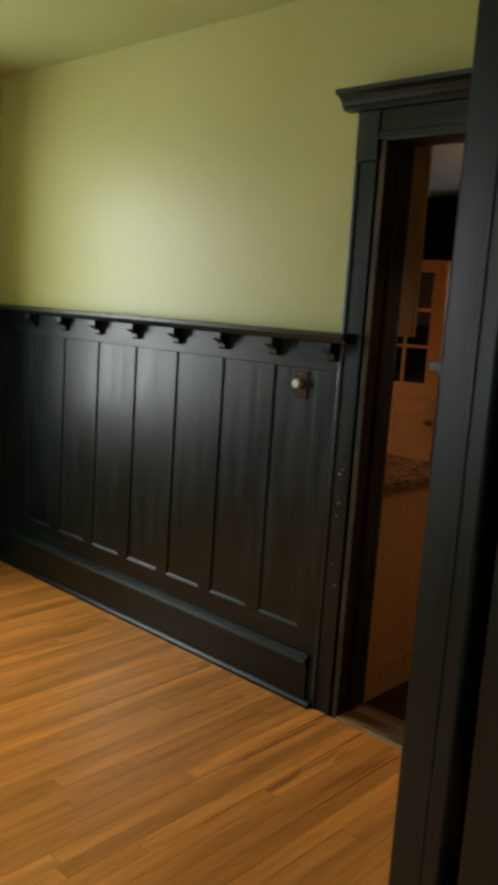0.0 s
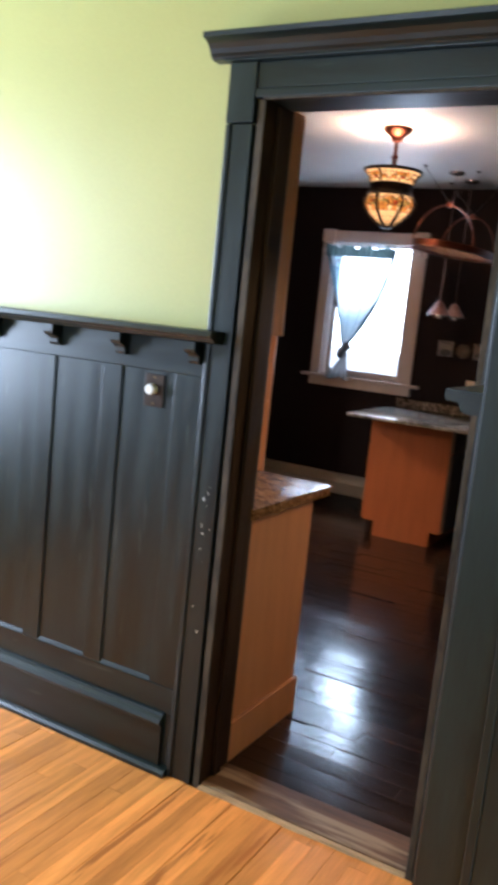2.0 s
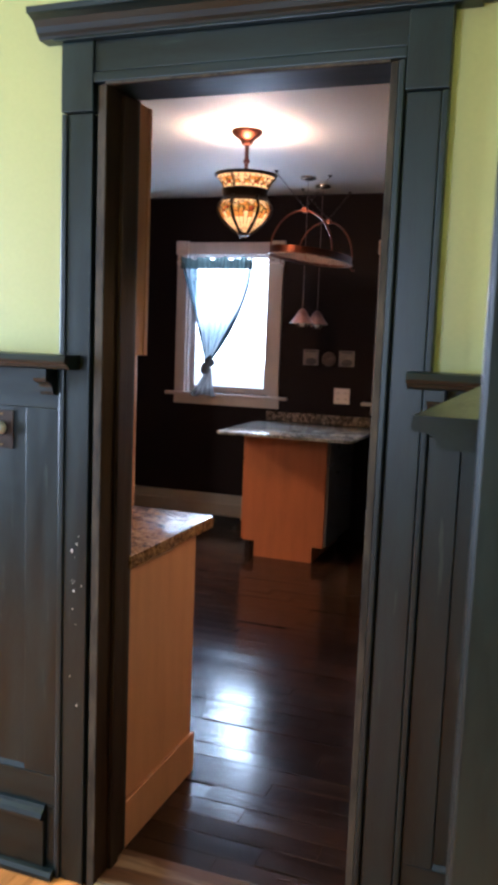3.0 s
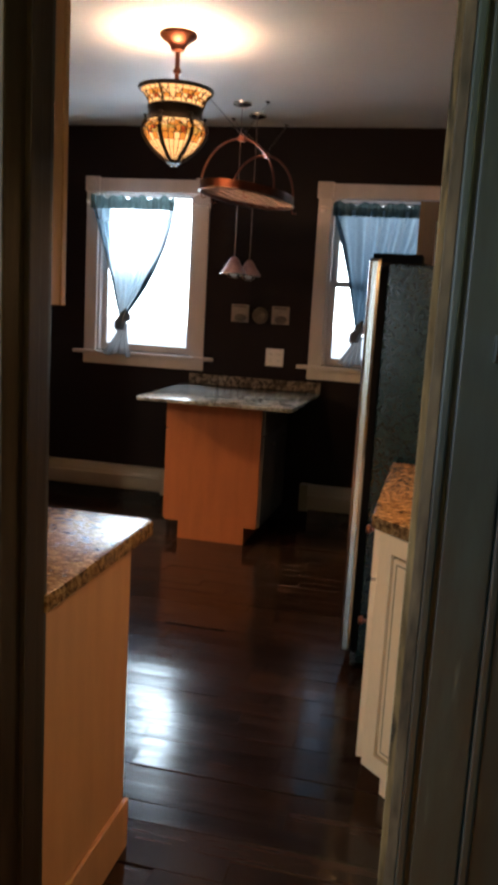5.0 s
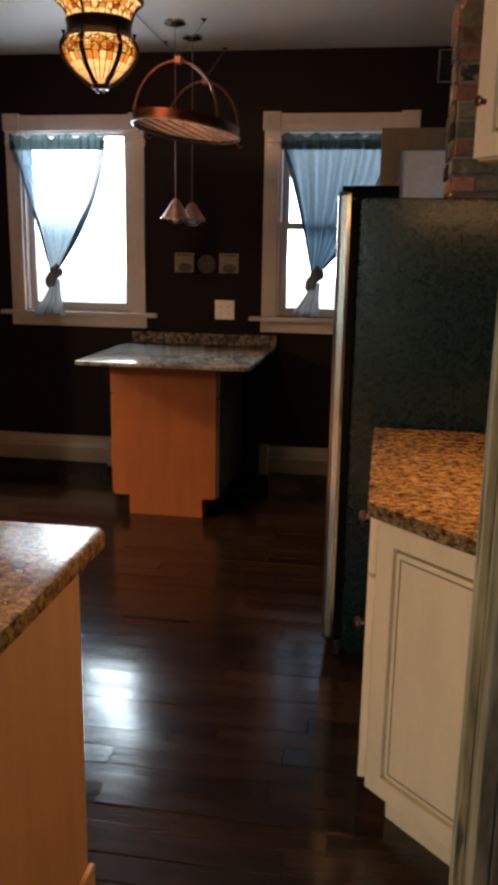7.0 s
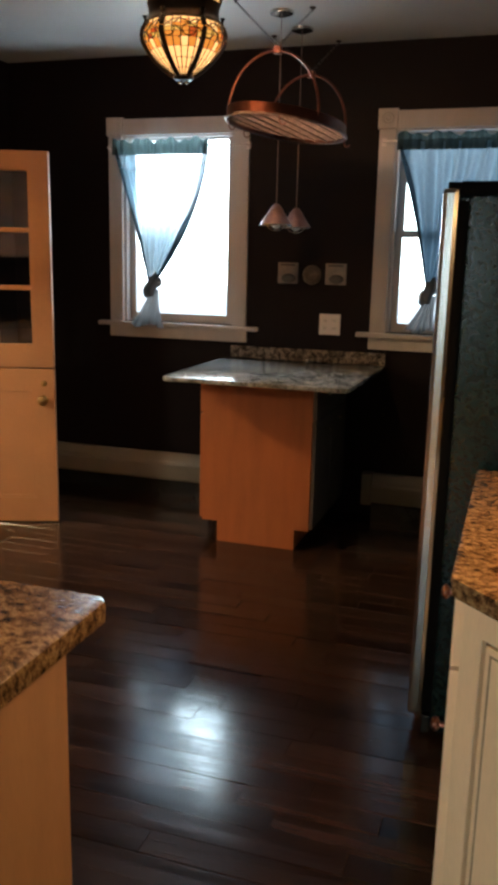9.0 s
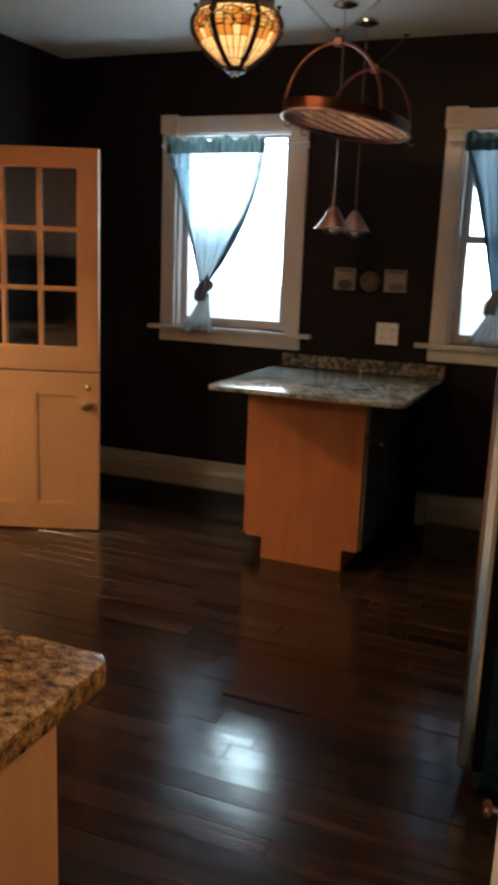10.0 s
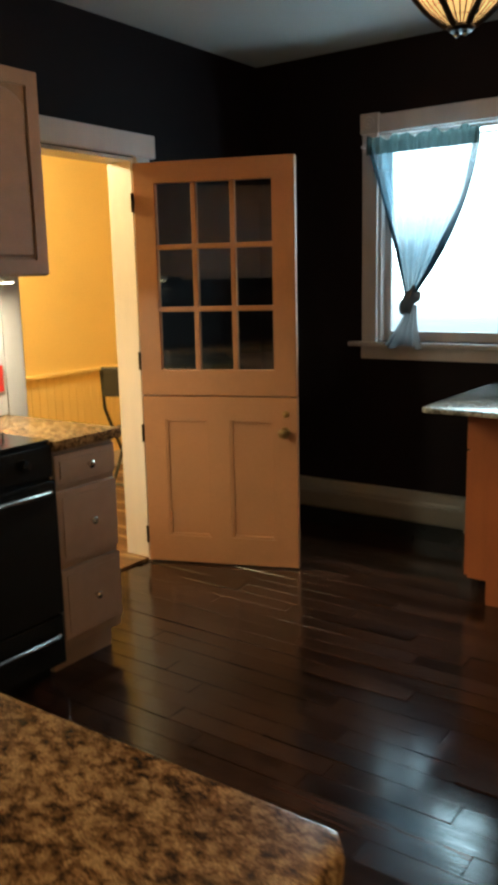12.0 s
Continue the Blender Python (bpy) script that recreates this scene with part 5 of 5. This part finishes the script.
for y in (-0.22, 0.25):
    h = RA * math.sqrt(1 - (y / RB) ** 2)
    bm = bmesh.new()
    sweep(bm, [(h * math.cos(math.pi * k / 24), y, 0.03 + 0.245 * math.sin(math.pi * k / 24)) for k in range(25)], 0.0058, 8)
    hp = part("hoop", bm, COPPER, pr, "copper half hoop", smooth=True)
    part("hoop_clasp", boxes((-0.016, 0.016, y - 0.014, y + 0.014, 0.262, 0.292), bevel=0.003), COPPER, hp)
    for hx, hy in ((-2.39, 6.07), (-2.08, 6.28)) if y < 0 else ((-2.40, 6.72), (-2.09, 6.90)):
        links = bmesh.new()
        hook = RACK.inverted() @ Vector((hx, hy, CEIL_K))
        a, b = Vector((0, y, 0.29)), hook - Vector((0, 0, 0.012))
        m = 18
        for k in range(m):
            c = a.lerp(b, (k + 0.5) / m)
            d = (b - a).normalized()
            s = d.orthogonal().normalized() if k % 2 else d.cross(d.orthogonal()).normalized()
            sweep(links, [c + d * 0.017 * math.cos(t) + s * 0.005 * math.sin(t) for t in [2 * math.pi * w / 10 for w in range(10)]], 0.0012, 5, True)
        part("chain", links, BRONZE, pr, "dark hanging chain", smooth=True)
        bm = bmesh.new()
        lathe(bm, [(0.0, 0.0), (0.016, 0.0), (0.014, -0.006), (0.004, -0.010), (0.004, -0.018), (0.0, -0.018)], 16, at=tuple(hook))
        part("ceiling_hook", bm, BRONZE, pr, smooth=True)
for x, y in ((-0.2, -0.2), (0.2, 0.22), (0.10, -0.40), (-0.23, 0.05)):
    bm = bmesh.new()
    sweep(bm, [(x, y, 0.0), (x, y, -0.02), (x + 0.008, y, -0.034), (x + 0.02, y, -0.036), (x + 0.028, y, -0.026)], 0.003, 6)
    part("pot_hook", bm, COPPER, pr, smooth=True)

for x, y, z in ((-2.24, 6.31, 1.662), (-2.22, 6.62, 1.662)):
    cp = thing("cone_pendant", (x, y, z), "small copper cone pendant lamp with clear rim, unlit", "lamp", "cone pendants")
    bm = bmesh.new()
    lathe(bm, [(0.079, 0.0), (0.077, 0.006), (0.034, 0.070), (0.036, 0.074), (0.026, 0.084), (0.020, 0.092), (0.012, 0.100), (0.0, 0.102)], 28)
    lathe(bm, [(0.076, 0.0), (0.032, 0.069)], 28)
    part("shade", bm, ROSE, cp, "polished copper cone", smooth=True)
    bm = bmesh.new()
    sweep(bm, [(0.081 * math.cos(2 * math.pi * k / 28), 0.081 * math.sin(2 * math.pi * k / 28), -0.001) for k in range(28)], 0.004, 8, True)
    part("rim", bm, NICKEL, cp, "bright rim", smooth=True)
    bm = bmesh.new()
    sweep(bm, [(0.045 * math.cos(math.pi * k / 12), 0.0, -0.028 * math.sin(math.pi * k / 12)) for k in range(13)], 0.002, 6)
    sweep(bm, [(0.0, 0.045 * math.cos(math.pi * k / 12), -0.028 * math.sin(math.pi * k / 12)) for k in range(13)], 0.002, 6)
    part("bulb_guard", bm, NICKEL, cp, smooth=True)
    bm = bmesh.new()
    bmesh.ops.create_uvsphere(bm, u_segments=14, v_segments=10, radius=0.024, matrix=Matrix.Translation((0, 0, 0.006)))
    part("bulb", bm, PLATE, cp, smooth=True)
    bm = bmesh.new()
    tube(bm, (0, 0, 0.10), (0, 0, CEIL_K - z - 0.01), 0.0022, 8)
    part("cord", bm, WIRE, cp)
    bm = bmesh.new()
    lathe(bm, [(0.0, 0.0), (0.058, 0.0), (0.056, -0.012), (0.03, -0.022), (0.006, -0.026), (0.0, -0.026)], 24, at=(0, 0, CEIL_K - z))
    part("canopy", bm, NICKEL, cp, smooth=True)

# ---- pantry ----
bb = thing("beadboard", (-6.0, 0, 0), "yellow painted beadboard wainscot with cap rail", "wainscot", kind="structure")
cache = mesh_of("slat", boxes((0, 0.014, -0.0345, 0.0345, 0.12, 0.78), bevel=0.005), YELLOW)
y = 5.6
while y < 8.32:
    s = new("slat", cache)
    s.location = (0, y, 0)
    s.parent = bb
    y += 0.072
part("cap_rail", boxes((0, 0.04, 3.56, 8.34, 0.78, 0.81), bevel=0.006), YELLOW, bb)
part("base_board", boxes((0, 0.02, 3.56, 8.34, 0.0, 0.12), bevel=0.004), WHITE, bb)
pn = thing("beadboard_north", (0, 8.35, 0), "yellow painted beadboard wainscot with cap rail", "wainscot", kind="structure")
cache = mesh_of("slat", boxes((-0.0345, 0.0345, -0.014, 0, 0.12, 0.78), bevel=0.005), YELLOW)
x = -5.94
while x < -4.38:
    s = new("slat", cache)
    s.location = (x, 0, 0)
    s.parent = pn
    x += 0.072
part("cap_rail", boxes((-5.955, -4.36, -0.04, 0, 0.78, 0.81), bevel=0.006), YELLOW, pn)
part("base_board", boxes((-5.955, -4.36, -0.02, 0, 0.0, 0.12), bevel=0.004), WHITE, pn)
ch = thing("folding_chair", (-5.22, 6.98, 0), "dark metal folding chair standing in the yellow pantry", "chair", turn=200)
part("seat", boxes((-0.2, 0.2, -0.2, 0.2, 0.44, 0.465), bevel=0.012), CHAIRMAT, ch)
part("backrest", boxes((-0.2, 0.2, 0.22, 0.245, 0.70, 0.90), bevel=0.012), CHAIRMAT, ch)
for x in (-0.19, 0.19):
    bm = bmesh.new()
    sweep(bm, [(x, 0.25, 0.88), (x, 0.22, 0.62), (x, 0.10, 0.44), (x, -0.24, 0.0)], 0.012, 8)
    part("leg", bm, CHAIRMAT, ch, smooth=True)
    bm = bmesh.new()
    sweep(bm, [(x * 0.9, -0.12, 0.44), (x * 0.9, 0.26, 0.0)], 0.012, 8)
    part("leg", bm, CHAIRMAT, ch, smooth=True)
bm = bmesh.new()
tube(bm, (-0.17, 0.19, 0.08), (0.17, 0.19, 0.08), 0.009)
part("stretcher", bm, CHAIRMAT, ch)
# ---- floors laid in pieces ----


def lay(parent, near, x0, x1, y0, y1, width, lengths, along_x, top, thick, mats, seed, bevel=0.0008, gap=0.0005, tilt=0.12):
    """Strips with staggered ends; those inside the near stretch are pieces of their own, the rest one mesh."""
    rnd = random.Random(seed)
    cache, rest, count = {}, bmesh.new(), 0
    a0, a1, b0, b1 = (x0, x1, y0, y1) if along_x else (y0, y1, x0, x1)
    b = b0
    while b < b1 - 1e-4:
        w = min(width, b1 - b)
        a = a0 - rnd.uniform(0, lengths[-1])
        while a < a1:
            ln = rnd.choice(lengths)
            s, e = max(a, a0), min(a + ln, a1)
            a += ln
            if e - s < 0.02:
                continue
            dz = rnd.uniform(-0.0006, 0.0006)
            ca, cb = (s + e) / 2, b + w / 2
            cx, cy = (ca, cb) if along_x else (cb, ca)
            hx, hy = ((e - s) / 2 - gap, w / 2 - gap) if along_x else (w / 2 - gap, (e - s) / 2 - gap)
            if near[0] < cx < near[1] and near[2] < cy < near[3] and count < 300:
                key = (round(hx, 3), round(hy, 3))
                if key not in cache:
                    bm = bmesh.new()
                    cuboid(bm, -hx, hx, -hy, hy, -thick, 0, bevel=0)
                    tops = [e2 for e2 in bm.edges if all(v.co.z > -0.001 for v in e2.verts)]
                    bmesh.ops.bevel(bm, geom=tops, offset=bevel, segments=1, affect="EDGES")
                    cache[key] = mesh_of("plank", bm, mats[0])
                ob = new("plank", cache[key])
                ob.matrix_world = pose(cx, cy, top + dz, rnd.gauss(0, tilt), rnd.gauss(0, tilt * 0.5), 0)
                ob.parent = parent
                count += 1
            else:
                h = [rest.verts.new((cx + sx * hx, cy + sy * hy, z)) for z in (top - thick, top + dz) for sx, sy in ((-1, -1), (1, -1), (1, 1), (-1, 1))]
                rest.faces.new(h[4:])
                for i in range(4):
                    rest.faces.new((h[i], h[(i + 1) % 4], h[4 + (i + 1) % 4], h[4 + i]))
        b += width
    if rest.faces:
        ob = part("planks", rest, mats[1], parent)
        ob["kind"] = "stuff"
    else:
        rest.free()


floor_d = thing("floor_dining", (0, 0, 0), "glossy orange oak strip floor with worn dark marks", "floor", kind="structure")
lay(floor_d, (-4.2, -0.6, 0.3, 2.6), -4.23, 2.6, -1.6, 2.595, 0.06, (0.9, 1.3, 1.7, 2.2), False, 0.0, 0.014, (OAK, OAK_FAR), 3, bevel=0.0005, gap=0.0003, tilt=0.06)
floor_k = thing("floor_kitchen", (0, 0, 0), "glossy dark walnut plank floor reflecting the windows", "floor", kind="structure")
lay(floor_k, (-4.3, -0.4, 2.6, 7.0), -4.20, -0.48, 2.775, 6.96, 0.09, (0.4, 0.6, 0.75, 0.9, 1.2), True, 0.0, 0.012, (WALNUT, WALNUT_FAR), 5, bevel=0.0012, gap=0.0004, tilt=0.46)

# ---- brick chimney ----
cm = thing("chimney", (0, 0, 0), "old exposed brick chimney with sandy mortar", "chimney", kind="structure")
part("mortar_core", boxes((-0.836, -0.485, 5.475, 5.895, 0, CEIL_K - 0.002)), MORTAR, cm)
full = [mesh_of("brick", boxes((-0.0965, 0.0965, -0.009, 0.009, -0.0295, 0.0295), bevel=0.006), m) for m in BRICKS]
half = [mesh_of("brick", boxes((-0.046, 0.046, -0.009, 0.009, -0.0295, 0.0295), bevel=0.006), m) for m in BRICKS]
rnd = random.Random(8)
for row in range(36):
    z = 0.04 + row * 0.0725
    pieces = [(full, -0.745), (half, -0.592)] if row % 2 else [(half, -0.792), (full, -0.638)]
    for me, x in pieces:
        b = new("brick", rnd.choice(me))
        b.matrix_world = pose(x + rnd.uniform(-0.005, 0.004), 5.468 + rnd.uniform(-0.006, 0.004), z, 0, rnd.uniform(-0.6, 0.6), rnd.uniform(-0.8, 0.8))
        b.parent = cm
    for me, y in ([(full, 5.58), (full, 5.79)] if row % 2 else [(half, 5.535), (full, 5.69), (half, 5.845)]):
        b = new("brick", rnd.choice(me))
        b.matrix_world = pose(-0.841 + rnd.uniform(-0.009, 0.006), y, z, 0, 0, 90 + rnd.uniform(-0.8, 0.8))
        b.parent = cm
